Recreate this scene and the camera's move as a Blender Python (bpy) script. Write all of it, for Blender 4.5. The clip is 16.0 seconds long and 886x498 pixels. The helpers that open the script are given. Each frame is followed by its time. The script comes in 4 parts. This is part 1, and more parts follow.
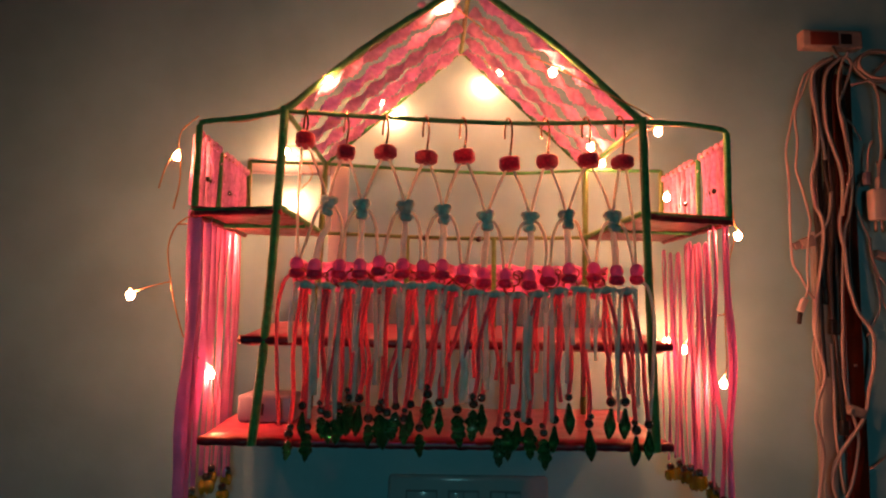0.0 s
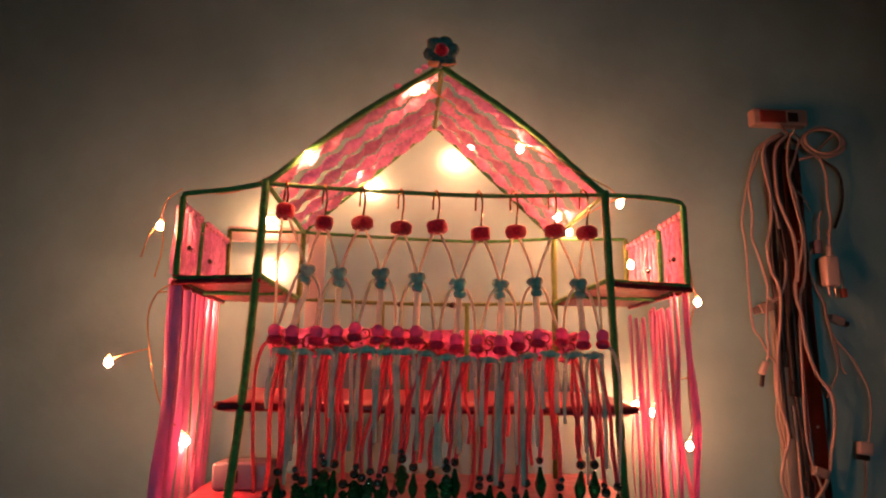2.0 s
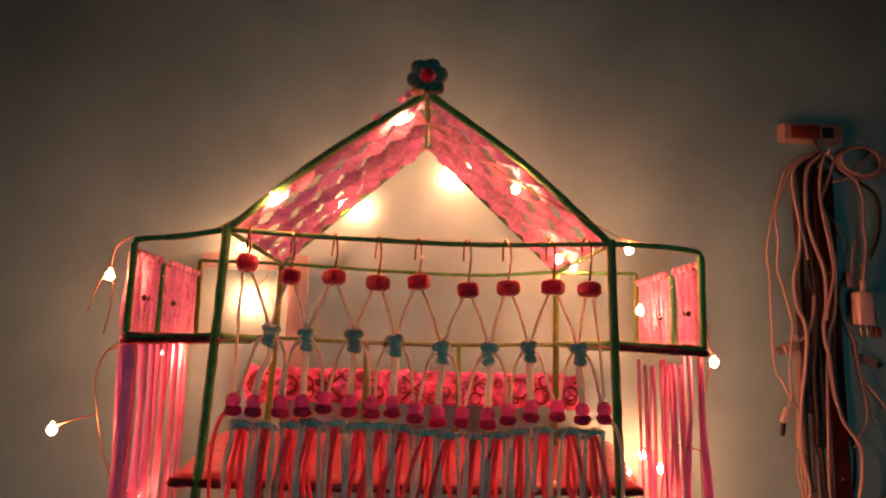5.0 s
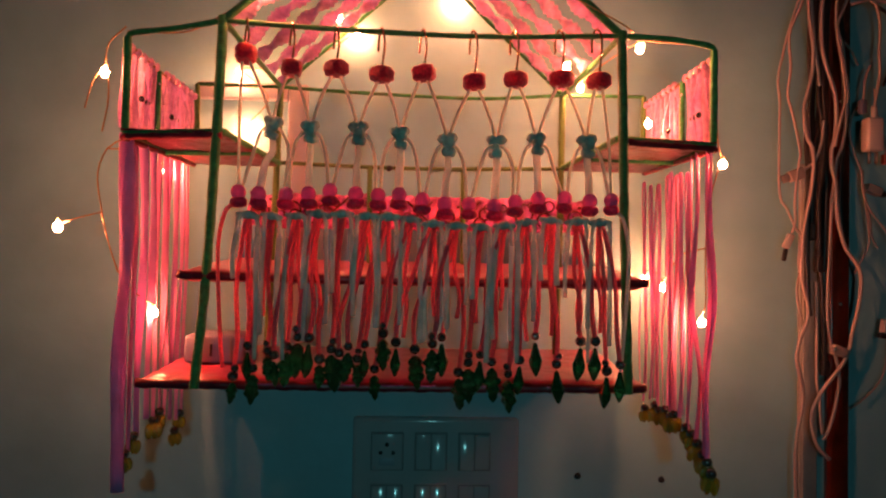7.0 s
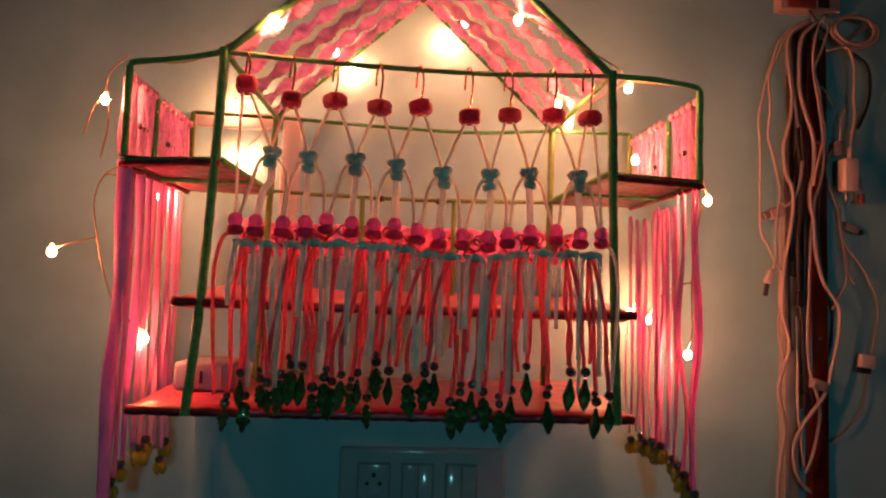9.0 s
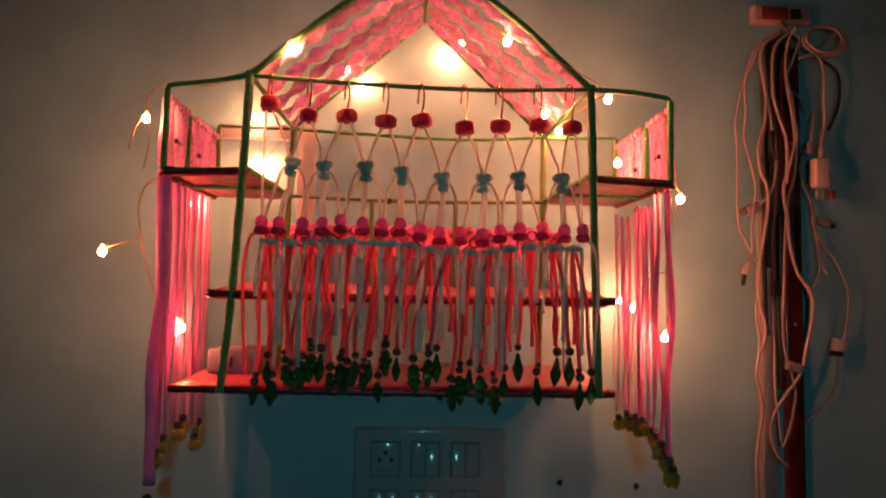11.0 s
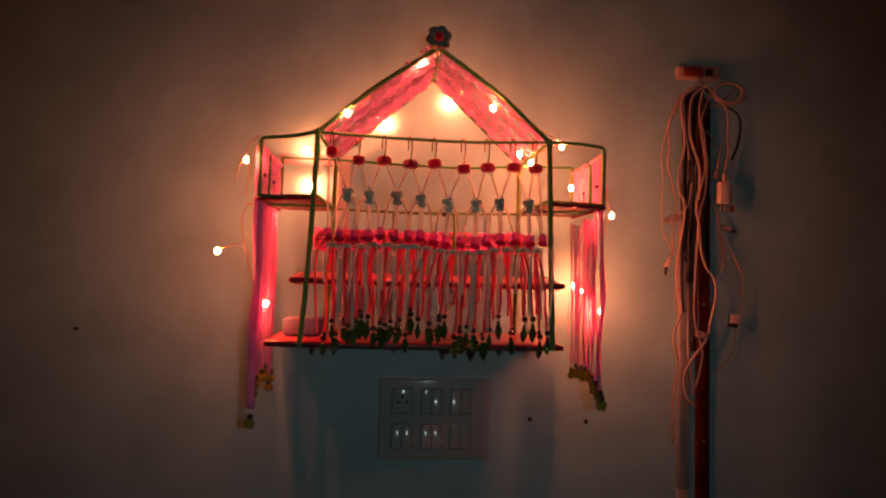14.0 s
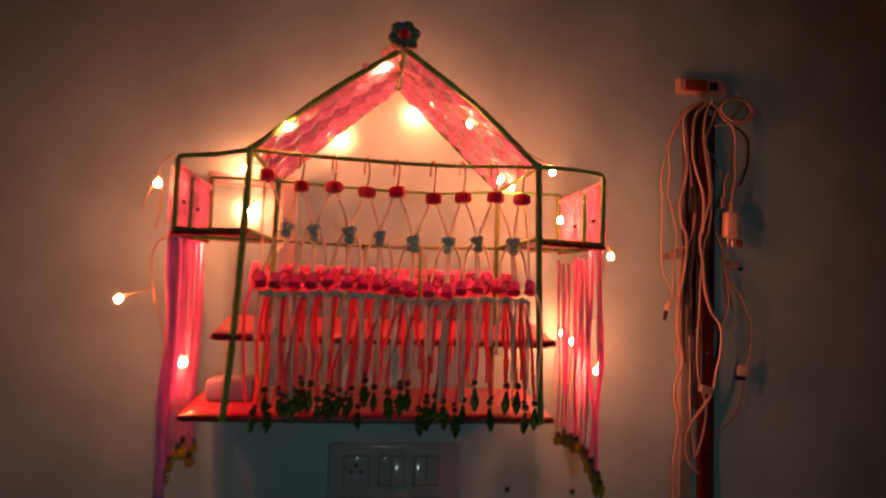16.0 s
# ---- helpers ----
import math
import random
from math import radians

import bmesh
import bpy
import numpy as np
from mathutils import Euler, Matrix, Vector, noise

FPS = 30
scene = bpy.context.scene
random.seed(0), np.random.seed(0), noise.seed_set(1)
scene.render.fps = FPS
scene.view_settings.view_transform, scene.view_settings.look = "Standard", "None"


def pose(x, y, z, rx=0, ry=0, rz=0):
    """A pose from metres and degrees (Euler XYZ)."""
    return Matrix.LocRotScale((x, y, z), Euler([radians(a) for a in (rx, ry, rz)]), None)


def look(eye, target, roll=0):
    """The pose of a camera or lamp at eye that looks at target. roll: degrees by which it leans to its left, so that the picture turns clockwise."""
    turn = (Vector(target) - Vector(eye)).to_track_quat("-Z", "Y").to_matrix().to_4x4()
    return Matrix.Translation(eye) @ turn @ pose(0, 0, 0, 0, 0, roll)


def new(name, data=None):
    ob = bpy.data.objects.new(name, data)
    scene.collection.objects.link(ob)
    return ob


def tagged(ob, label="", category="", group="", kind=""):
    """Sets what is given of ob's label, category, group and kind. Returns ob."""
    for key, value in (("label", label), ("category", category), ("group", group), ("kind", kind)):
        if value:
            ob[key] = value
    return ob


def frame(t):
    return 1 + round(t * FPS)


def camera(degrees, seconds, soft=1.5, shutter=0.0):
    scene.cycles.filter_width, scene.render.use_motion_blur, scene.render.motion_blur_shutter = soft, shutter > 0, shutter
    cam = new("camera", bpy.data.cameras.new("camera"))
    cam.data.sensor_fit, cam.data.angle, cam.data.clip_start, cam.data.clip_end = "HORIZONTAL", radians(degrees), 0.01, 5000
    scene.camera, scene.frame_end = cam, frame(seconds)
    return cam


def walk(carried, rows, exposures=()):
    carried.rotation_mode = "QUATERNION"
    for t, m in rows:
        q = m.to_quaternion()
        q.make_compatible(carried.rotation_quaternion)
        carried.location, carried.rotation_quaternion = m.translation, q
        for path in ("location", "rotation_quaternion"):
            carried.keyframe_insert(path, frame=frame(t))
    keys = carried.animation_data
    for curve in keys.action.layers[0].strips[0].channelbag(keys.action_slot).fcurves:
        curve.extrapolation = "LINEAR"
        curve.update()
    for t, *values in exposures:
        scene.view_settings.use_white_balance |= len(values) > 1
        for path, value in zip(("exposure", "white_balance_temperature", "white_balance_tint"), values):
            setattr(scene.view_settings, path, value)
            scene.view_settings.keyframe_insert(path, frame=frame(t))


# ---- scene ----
cam = camera(67.0, 16.0, soft=2.2, shutter=0.4)
PATH = [
    (0, (0.039, -0.901, 1.507), (0.085, 1.087, 1.724), 1.1),
    (0.5, (0.038, -0.905, 1.496), (0.094, 1.082, 1.72), 0.4),
    (1, (0.033, -0.906, 1.502), (0.088, 1.083, 1.708), 0.8),
    (1.5, (0.04, -0.925, 1.505), (0.152, 1.035, 1.887), 0.5),
    (2, (0.04, -0.929, 1.507), (0.154, 1.027, 1.912), 0.7),
    (2.5, (0.042, -0.93, 1.513), (0.127, 1.023, 1.934), 1.9),
    (3, (0.045, -0.93, 1.521), (0.121, 1.018, 1.968), 1.7),
    (3.2, (0.054, -0.923, 1.527), (0.088, 1.025, 1.978), 1.6),
    (5.3, (0.072, -0.857, 1.607), (0.144, 1.126, 1.853), 1.6),
    (5.5, (0.072, -0.852, 1.591), (0.118, 1.137, 1.794), 2.0),
    (5.8, (0.074, -0.853, 1.557), (0.117, 1.142, 1.692), 1.5),
    (6, (0.07, -0.855, 1.544), (0.076, 1.143, 1.627), 2.0),
    (6.5, (0.068, -0.852, 1.516), (0.129, 1.146, 1.593), 2.1),
    (7, (0.068, -0.848, 1.5), (0.15, 1.15, 1.548), 1.1),
    (7.5, (0.065, -0.844, 1.488), (0.134, 1.154, 1.518), 1.8),
    (8, (0.067, -0.842, 1.485), (0.18, 1.155, 1.499), 2.1),
    (8.5, (0.06, -0.852, 1.498), (0.218, 1.139, 1.603), 2.0),
    (9, (0.056, -0.857, 1.499), (0.193, 1.134, 1.64), 1.9),
    (9.2, (0.055, -0.856, 1.5), (0.179, 1.136, 1.62), 1.6),
    (11.3, (0.062, -0.964, 1.487), (0.158, 1.028, 1.633), 1.0),
    (11.5, (0.055, -0.984, 1.491), (0.156, 1.008, 1.634), 0.1),
    (12, (0.042, -1.06, 1.501), (0.151, 0.932, 1.641), 0.4),
    (12.5, (0.041, -1.131, 1.493), (0.204, 0.858, 1.628), 0.4),
    (13, (0.038, -1.189, 1.479), (0.059, 0.809, 1.551), -0.6),
    (13.5, (0.038, -1.242, 1.485), (0.181, 0.749, 1.608), 1.0),
    (14, (0.017, -1.263, 1.486), (0.159, 0.729, 1.591), 1.4),
    (14.5, (0.012, -1.263, 1.492), (0.133, 0.729, 1.61), 0.4),
    (15, (0.003, -1.244, 1.487), (0.18, 0.746, 1.567), 0.9),
    (15.5, (-0.005, -1.201, 1.515), (0.193, 0.788, 1.586), -0.1),
    (16, (0.029, -1.071, 1.546), (0.278, 0.909, 1.677), 1.8),
]
EXPOSURES = [(0.0, -0.06, 6750, 15), (3.0, 0.0, 6800, 16), (5.5, -0.15, 6900, 20), (6.5, -0.12, 6900, 19), (7.1, -0.03, 6900, 18), (7.8, 0.09, 6850, 19), (9.0, 0.07, 6850, 19), (11.5, -0.05, 7400, 29), (12.5, 0.08, 8700, 44), (13.3, 0.16, 9900, 60), (13.9, -0.16, 10800, 74), (14.6, -0.24, 10900, 76), (15.2, -0.16, 10900, 76), (16.0, -0.04, 10400, 68)]
walk(cam, [(t, look(eye, target, roll)) for t, eye, target, roll in PATH], EXPOSURES)

# ---- world and added fill light ----
BULB_STRENGTH, FILL_WATTS = 1000.0, 4.2
world = bpy.data.worlds.new("world")
scene.world = world
world.use_nodes = True
world.node_tree.nodes["Background"].inputs["Color"].default_value = (0.02, 0.03, 0.04, 1)
world.node_tree.nodes["Background"].inputs["Strength"].default_value = 0.2

# unseen cyan fill lamp, added to lift the front and tint areas without bulb light
fill_data = bpy.data.lights.new("cool_fill", "SPOT")
fill_data.energy, fill_data.color = FILL_WATTS, (0.22, 0.90, 0.97)
fill_data.spot_size, fill_data.spot_blend, fill_data.shadow_soft_size = radians(86), 1.0, 0.010
fill_lamp = new("cool_fill", fill_data)
fill_lamp.matrix_world = look((0.10, -1.34, 1.50), (0.09, 0.0, 1.44))
tagged(fill_lamp, "unseen cool fill lamp added behind the viewer", "lamp", kind="structure")


# ---- materials ----
def mat(name, color, rough=0.6, metal=0.0, vary=0.12, scale=60.0, bump=0.2, bump_scale=300.0, dist=0.0005,
        through_light=0.0, sheen=0.0, coat=0.0, spec=0.5, stain=None):
    m = bpy.data.materials.new(name)
    m.use_nodes = True
    nt = m.node_tree
    nodes, links = nt.nodes, nt.links
    b = nodes["Principled BSDF"]
    b.inputs["Roughness"].default_value = rough
    b.inputs["Metallic"].default_value = metal
    b.inputs["Sheen Weight"].default_value = sheen
    b.inputs["Coat Weight"].default_value = coat
    b.inputs["Specular IOR Level"].default_value = spec
    tc = nodes.new("ShaderNodeTexCoord")
    n1 = nodes.new("ShaderNodeTexNoise")
    n1.inputs["Scale"].default_value, n1.inputs["Detail"].default_value = scale, 5
    n2 = nodes.new("ShaderNodeTexNoise")
    n2.inputs["Scale"].default_value, n2.inputs["Detail"].default_value = bump_scale, 4
    info = nodes.new("ShaderNodeObjectInfo")
    links.new(tc.outputs["Object"], n1.inputs["Vector"])
    links.new(tc.outputs["Object"], n2.inputs["Vector"])
    ramp = nodes.new("ShaderNodeValToRGB")
    lo = [max(0.0, c * (1 - 1.6 * vary)) for c in color]
    hi = [min(1.0, c * (1 + vary)) for c in color]
    ramp.color_ramp.elements[0].position, ramp.color_ramp.elements[1].position = 0.3, 0.7
    ramp.color_ramp.elements[0].color = (*lo, 1)
    ramp.color_ramp.elements[1].color = (*hi, 1)
    links.new(n1.outputs["Fac"], ramp.inputs["Fac"])
    hsv = nodes.new("ShaderNodeHueSaturation")
    rng = nodes.new("ShaderNodeMapRange")
    rng.inputs["To Min"].default_value, rng.inputs["To Max"].default_value = 1 - vary, 1 + vary
    links.new(info.outputs["Random"], rng.inputs["Value"])
    links.new(rng.outputs["Result"], hsv.inputs["Value"])
    links.new(ramp.outputs["Color"], hsv.inputs["Color"])
    out_color = hsv.outputs["Color"]
    if stain:
        n3 = nodes.new("ShaderNodeTexNoise")
        n3.inputs["Scale"].default_value, n3.inputs["Detail"].default_value = stain[0], 6
        links.new(tc.outputs["Object"], n3.inputs["Vector"])
        r3 = nodes.new("ShaderNodeMapRange")
        r3.inputs["From Min"].default_value, r3.inputs["From Max"].default_value = 0.5, 0.75
        r3.inputs["To Max"].default_value = stain[1]
        links.new(n3.outputs["Fac"], r3.inputs["Value"])
        mix = nodes.new("ShaderNodeMixRGB")
        mix.inputs["Color2"].default_value = (*stain[2], 1)
        links.new(r3.outputs["Result"], mix.inputs["Fac"])
        links.new(out_color, mix.inputs["Color1"])
        out_color = mix.outputs["Color"]
    links.new(out_color, b.inputs["Base Color"])
    bp = nodes.new("ShaderNodeBump")
    bp.inputs["Strength"].default_value, bp.inputs["Distance"].default_value = bump, dist
    links.new(n2.outputs["Fac"], bp.inputs["Height"])
    links.new(bp.outputs["Normal"], b.inputs["Normal"])
    if through_light:
        tr = nodes.new("ShaderNodeBsdfTranslucent")
        links.new(out_color, tr.inputs["Color"])
        mx = nodes.new("ShaderNodeMixShader")
        mx.inputs["Fac"].default_value = through_light
        links.new(b.outputs["BSDF"], mx.inputs[1])
        links.new(tr.outputs["BSDF"], mx.inputs[2])
        links.new(mx.outputs["Shader"], nodes["Material Output"].inputs["Surface"])
    return m


def glass_bead(name, color, rough=0.08, ior=1.5, trans=0.85):
    m = bpy.data.materials.new(name)
    m.use_nodes = True
    b = m.node_tree.nodes["Principled BSDF"]
    b.inputs["Base Color"].default_value = (*color, 1)
    b.inputs["Roughness"].default_value = rough
    b.inputs["IOR"].default_value = ior
    b.inputs["Transmission Weight"].default_value = trans
    return m


M_WALL = mat("wall_paint", (0.24, 0.58, 0.65), 0.7, vary=0.09, scale=9, bump=0.5, bump_scale=70, dist=0.0010,
             stain=(2.2, 0.35, (0.28, 0.48, 0.52)))
M_ROOM = mat("dusky_aqua_room_paint", (0.05, 0.10, 0.115), 0.8, vary=0.06, scale=6)
M_CEIL = mat("ceiling_paint", (0.11, 0.14, 0.15), 0.85, vary=0.04, scale=8)
M_FLOOR = mat("floor_tile", (0.20, 0.19, 0.18), 0.35, vary=0.1, scale=5)
M_GREEN = mat("green_cord_wrap", (0.02, 0.27, 0.06), 0.55, vary=0.3, scale=180, bump=0.5, bump_scale=900, sheen=0.3)
M_OLIVE = mat("olive_cord_wrap", (0.09, 0.23, 0.045), 0.55, vary=0.25, scale=180, bump=0.5, bump_scale=900, sheen=0.3)
M_PINK = mat("pink_macrame_cord", (0.98, 0.58, 1.0), 0.4, vary=0.2, scale=160, bump=1.0, bump_scale=420, dist=0.0015,
             through_light=0.62, sheen=0.4)
M_RIBBON = mat("pink_satin_ribbon", (0.90, 0.42, 0.76), 0.35, vary=0.12, scale=30, bump=0.3, bump_scale=350,
               through_light=0.55, sheen=0.3)
M_RIBBON2 = mat("orchid_satin_ribbon", (0.80, 0.40, 0.78), 0.35, vary=0.12, scale=30, bump=0.3, bump_scale=350,
                through_light=0.55, sheen=0.3)
M_FOIL = mat("red_foil_wrap", (0.52, 0.075, 0.15), 0.32, vary=0.18, scale=40, bump=0.9, bump_scale=48, dist=0.004, coat=0.3)
M_FOILDARK = mat("dark_red_foil_edge", (0.26, 0.012, 0.03), 0.35, vary=0.3, scale=90, bump=0.6, bump_scale=160, dist=0.001)
M_FOILBOX = mat("deep_red_foil", (0.30, 0.035, 0.06), 0.3, 0.25, vary=0.3, scale=60, bump=1.0, bump_scale=60, dist=0.005)
M_FOILPINK = mat("bright_red_foil", (0.78, 0.16, 0.44), 0.2, vary=0.5, scale=75, bump=1.0, bump_scale=90, dist=0.006, coat=0.5)
M_PATTERN = mat("dark_red_print", (0.16, 0.01, 0.02), 0.4, vary=0.2)
M_BLUEPRINT = mat("violet_print", (0.22, 0.10, 0.26), 0.4, vary=0.2)
M_POM = mat("crimson_velvet", (0.66, 0.025, 0.07), 0.95, through_light=0.3, vary=0.25, scale=350, bump=0.6, bump_scale=1200, dist=0.0006, sheen=0.8)
M_WHITECORD = mat("pale_cord", (0.98, 0.90, 0.74), 0.7, through_light=0.36, sheen=0.3, vary=0.12, scale=300, bump=0.6, bump_scale=1200)
M_AQUA = mat("aqua_cord", (0.46, 0.68, 0.60), 0.7, through_light=0.25, vary=0.2, scale=250, bump=0.7, bump_scale=900)
M_MINT = mat("mint_satin_ribbon", (0.90, 1.0, 0.84), 0.5, through_light=0.45, sheen=0.2, vary=0.12, scale=90, bump=0.3, bump_scale=500)
M_PALEAQUA = mat("pale_aqua_cord", (0.56, 0.80, 0.74), 0.7, through_light=0.34, vary=0.18, scale=250, bump=0.7, bump_scale=900)
M_REDCORD = mat("red_cord", (0.92, 0.25, 0.32), 0.6, through_light=0.7, vary=0.12, scale=250, bump=0.6, bump_scale=1100)
M_PETAL = mat("dark_aqua_felt", (0.10, 0.24, 0.23), 0.9, vary=0.3, scale=200, bump=0.8, bump_scale=600, sheen=0.3)
M_COPPER = mat("copper_wire", (0.72, 0.36, 0.20), 0.25, 1.0, vary=0.1)
M_PINKBEAD = mat("pink_bead", (0.95, 0.26, 0.62), 0.14, vary=0.08, bump=0.0, through_light=0.6, coat=0.5)
M_REDBEAD = mat("crimson_bead", (0.74, 0.06, 0.20), 0.3, through_light=0.45, vary=0.2, scale=300, bump=0.5, bump_scale=700)
M_SMOKE = mat("dark_metallic_bead", (0.26, 0.30, 0.29), 0.08, 0.9, vary=0.2, bump=0.0)
M_GREENDROP = glass_bead("green_drop", (0.012, 0.24, 0.085), 0.04, ior=1.8, trans=0.8)
M_YELLOW = glass_bead("amber_flower", (0.72, 0.64, 0.10), 0.2, trans=0.75)
M_PLASTIC = mat("white_plastic", (0.52, 0.51, 0.50), 0.28, vary=0.04, scale=20, bump=0.05)
M_LILAC = mat("lilac_grey_plastic", (0.17, 0.18, 0.27), 0.35, vary=0.06, scale=30, bump=0.05)
M_PLATE = mat("grey_white_plate", (0.44, 0.48, 0.50), 0.13, vary=0.05, scale=20, bump=0.03, coat=0.3)
M_GAP = mat("gap_grey", (0.26, 0.26, 0.27), 0.6, vary=0.1)
M_PVC = mat("grey_pvc_casing", (0.33, 0.40, 0.46), 0.45, vary=0.06, scale=20, bump=0.1)
M_GREYSTRIP = mat("grey_green_casing", (0.30, 0.36, 0.35), 0.55, vary=0.12, scale=25, bump=0.2)
M_HOOK = mat("dull_grey_plastic", (0.34, 0.31, 0.29), 0.5, vary=0.15, scale=60)
M_CABLE = mat("white_cable", (0.37, 0.36, 0.355), 0.4, vary=0.08, scale=40, bump=0.1)
M_BLACK = mat("black_rubber", (0.014, 0.014, 0.016), 0.4, vary=0.2)
M_BROWN = mat("red_brown_varnish", (0.10, 0.018, 0.010), 0.22, vary=0.25, scale=25, bump=0.25, bump_scale=80, coat=0.4)
M_REDPLASTIC = mat("red_plastic", (0.20, 0.05, 0.04), 0.4, vary=0.1)
M_STEEL = mat("steel", (0.6, 0.58, 0.55), 0.3, 1.0, vary=0.05)
M_SOCKET = mat("clear_amber_plastic", (0.55, 0.42, 0.22), 0.3, vary=0.1, through_light=0.6)
M_WIRE = mat("golden_fairy_wire", (0.42, 0.27, 0.10), 0.45, 0.3, vary=0.2)
M_BOW = mat("peach_ribbon", (0.75, 0.45, 0.28), 0.5, vary=0.15, through_light=0.3)


def lamp_material(name, color, strength):
    m = bpy.data.materials.new(name)
    m.use_nodes = True
    b = m.node_tree.nodes["Principled BSDF"]
    b.inputs["Base Color"].default_value = (0.9, 0.8, 0.6, 1)
    b.inputs["Emission Color"].default_value = (*color, 1)
    b.inputs["Emission Strength"].default_value = strength
    return m


M_GLOW = lamp_material("warm_bulb_glow", (1.0, 0.238, 0.098), BULB_STRENGTH)

# ---- geometry ----
ORIGIN = {}


def V(*a):
    return Vector(a)


def thing(name, at, label, category, group="", kind=""):
    ob = new(name)
    ob.location = at
    ob.empty_display_size = 0.02
    ORIGIN[ob] = Vector(at)
    return tagged(ob, label, category, group, kind)


def mesh_of(name, geo, material, smooth=True):
    me = bpy.data.meshes.new(name)
    me.from_pydata([tuple(v) for v in geo[0]], [], geo[1])
    me.materials.append(material)
    if smooth:
        me.polygons.foreach_set("use_smooth", [True] * len(me.polygons))
    me.update()
    return me


def put(name, me, at, parent=None, label="", turn=None, size=1.0):
    """An object on the mesh me at a place in the world, under parent."""
    ob = new(name, me)
    base = ORIGIN[parent] if parent else Vector((0, 0, 0))
    ob.parent = parent
    ob.matrix_basis = Matrix.Translation(Vector(at) - base) @ (turn.to_4x4() if turn else Matrix()) @ Matrix.Scale(size, 4)
    ORIGIN[ob] = Vector(at)
    return tagged(ob, label) if label else ob


def part(name, geo, material, parent=None, label="", smooth=True):
    """Links a geometry given in world coordinates as one mesh object under parent."""
    co = np.array([tuple(v) for v in geo[0]])
    c = (co.min(0) + co.max(0)) / 2
    return put(name, mesh_of(name, (co - c, geo[1]), material, smooth), c, parent, label)


def join(*geos):
    vs, fs = [], []
    for v, f in geos:
        k = len(vs)
        vs += [tuple(p) for p in v]
        fs += [tuple(i + k for i in face) for face in f]
    return vs, fs


def spline(pts, step):
    """Points of a smooth line through pts, about step apart."""
    p = [Vector(q) for q in pts]
    if len(p) == 2:
        n = max(2, int((p[1] - p[0]).length / step) + 1)
        return [p[0].lerp(p[1], i / (n - 1)) for i in range(n)]
    p = [p[0] * 2 - p[1]] + p + [p[-1] * 2 - p[-2]]
    out = []
    for a, b, c, d in zip(p, p[1:], p[2:], p[3:]):
        n = max(2, int((c - b).length / step))
        for i in range(n):
            t = i / n
            out.append(0.5 * (2 * b + (c - a) * t + (2 * a - 5 * b + 4 * c - d) * t * t + (3 * b - a - 3 * c + d) * t ** 3))
    return out + [p[-2]]


def sweep(line, section, sides):
    """Sweeps section(i, s, angle) -> (u, v) along a line; closed at both ends."""
    vs, fs, s = [], [], 0.0
    up = None
    for i, q in enumerate(line):
        a, b = line[max(0, i - 1)], line[min(len(line) - 1, i + 1)]
        d = (b - a).normalized()
        if up is None:
            up = d.orthogonal().normalized() if abs(d.y) > 0.8 else (V(0, 1, 0) - d * d.y).normalized()
        up = (up - d * up.dot(d)).normalized()
        side = d.cross(up)
        if i:
            s += (q - line[i - 1]).length
        for k in range(sides):
            u, v = section(i, s, 2 * math.pi * k / sides)
            vs.append(q + side * u + up * v)
    n = len(line)
    for i in range(n - 1):
        for k in range(sides):
            k2 = (k + 1) % sides
            fs.append((i * sides + k, i * sides + k2, (i + 1) * sides + k2, (i + 1) * sides + k))
    fs.append(tuple(range(sides))[::-1])
    fs.append(tuple((n - 1) * sides + k for k in range(sides)))
    return vs, fs


def tube(pts, r, sides=8, step=0.006):
    return sweep(spline(pts, step), lambda i, s, a: (r * math.cos(a), r * math.sin(a)), sides)


def wrapped(pts, r, sides=10, pitch=0.0024):
    """A wire bar wound with cord: each turn stands proud."""
    def section(i, s, a):
        w = r * (1 + 0.10 * math.cos(2 * math.pi * s / pitch + a) + 0.05 * math.sin(s * 210 + r * 9000))
        return w * math.cos(a), w * math.sin(a)
    return sweep(spline(pts, pitch / 4), section, sides)


def spiral(pts, wide, thick, period, phase, sides=12, step=0.0016):
    """A twisted macrame braid."""
    def section(i, s, a):
        tw = math.pi * s / period + phase
        rib = 1 + 0.20 * math.sin(2 * math.pi * s / 0.0050 + 2 * a) + 0.12 * noise.noise(V(s * 260, 3 * math.cos(a), 3 * math.sin(a) + phase))
        u, v = wide * rib * math.cos(a), thick * rib * math.sin(a)
        return u * math.cos(tw) - v * math.sin(tw), u * math.sin(tw) + v * math.cos(tw)
    return sweep(spline(pts, step), section, sides)


def strip(pts, wide, thick, twist=0.0, phase=0.0, step=0.008, taper=0.0):
    """A flat ribbon with thickness and a soft crease along its middle."""
    n_line = spline(pts, step)
    total = len(n_line)

    def section(i, s, a):
        w = wide * (1 - taper * i / total) * (1 + 0.12 * math.sin(s * 43 + phase * 5))
        tw = phase + twist * s + 0.25 * math.sin(s * 31 + phase)
        u = w * math.cos(a)
        v = thick * math.sin(a) + 0.25 * wide * math.cos(2 * a) * math.sin(s * 23 + phase)
        return u * math.cos(tw) - v * math.sin(tw), u * math.sin(tw) + v * math.cos(tw)
    return sweep(n_line, section, 10)


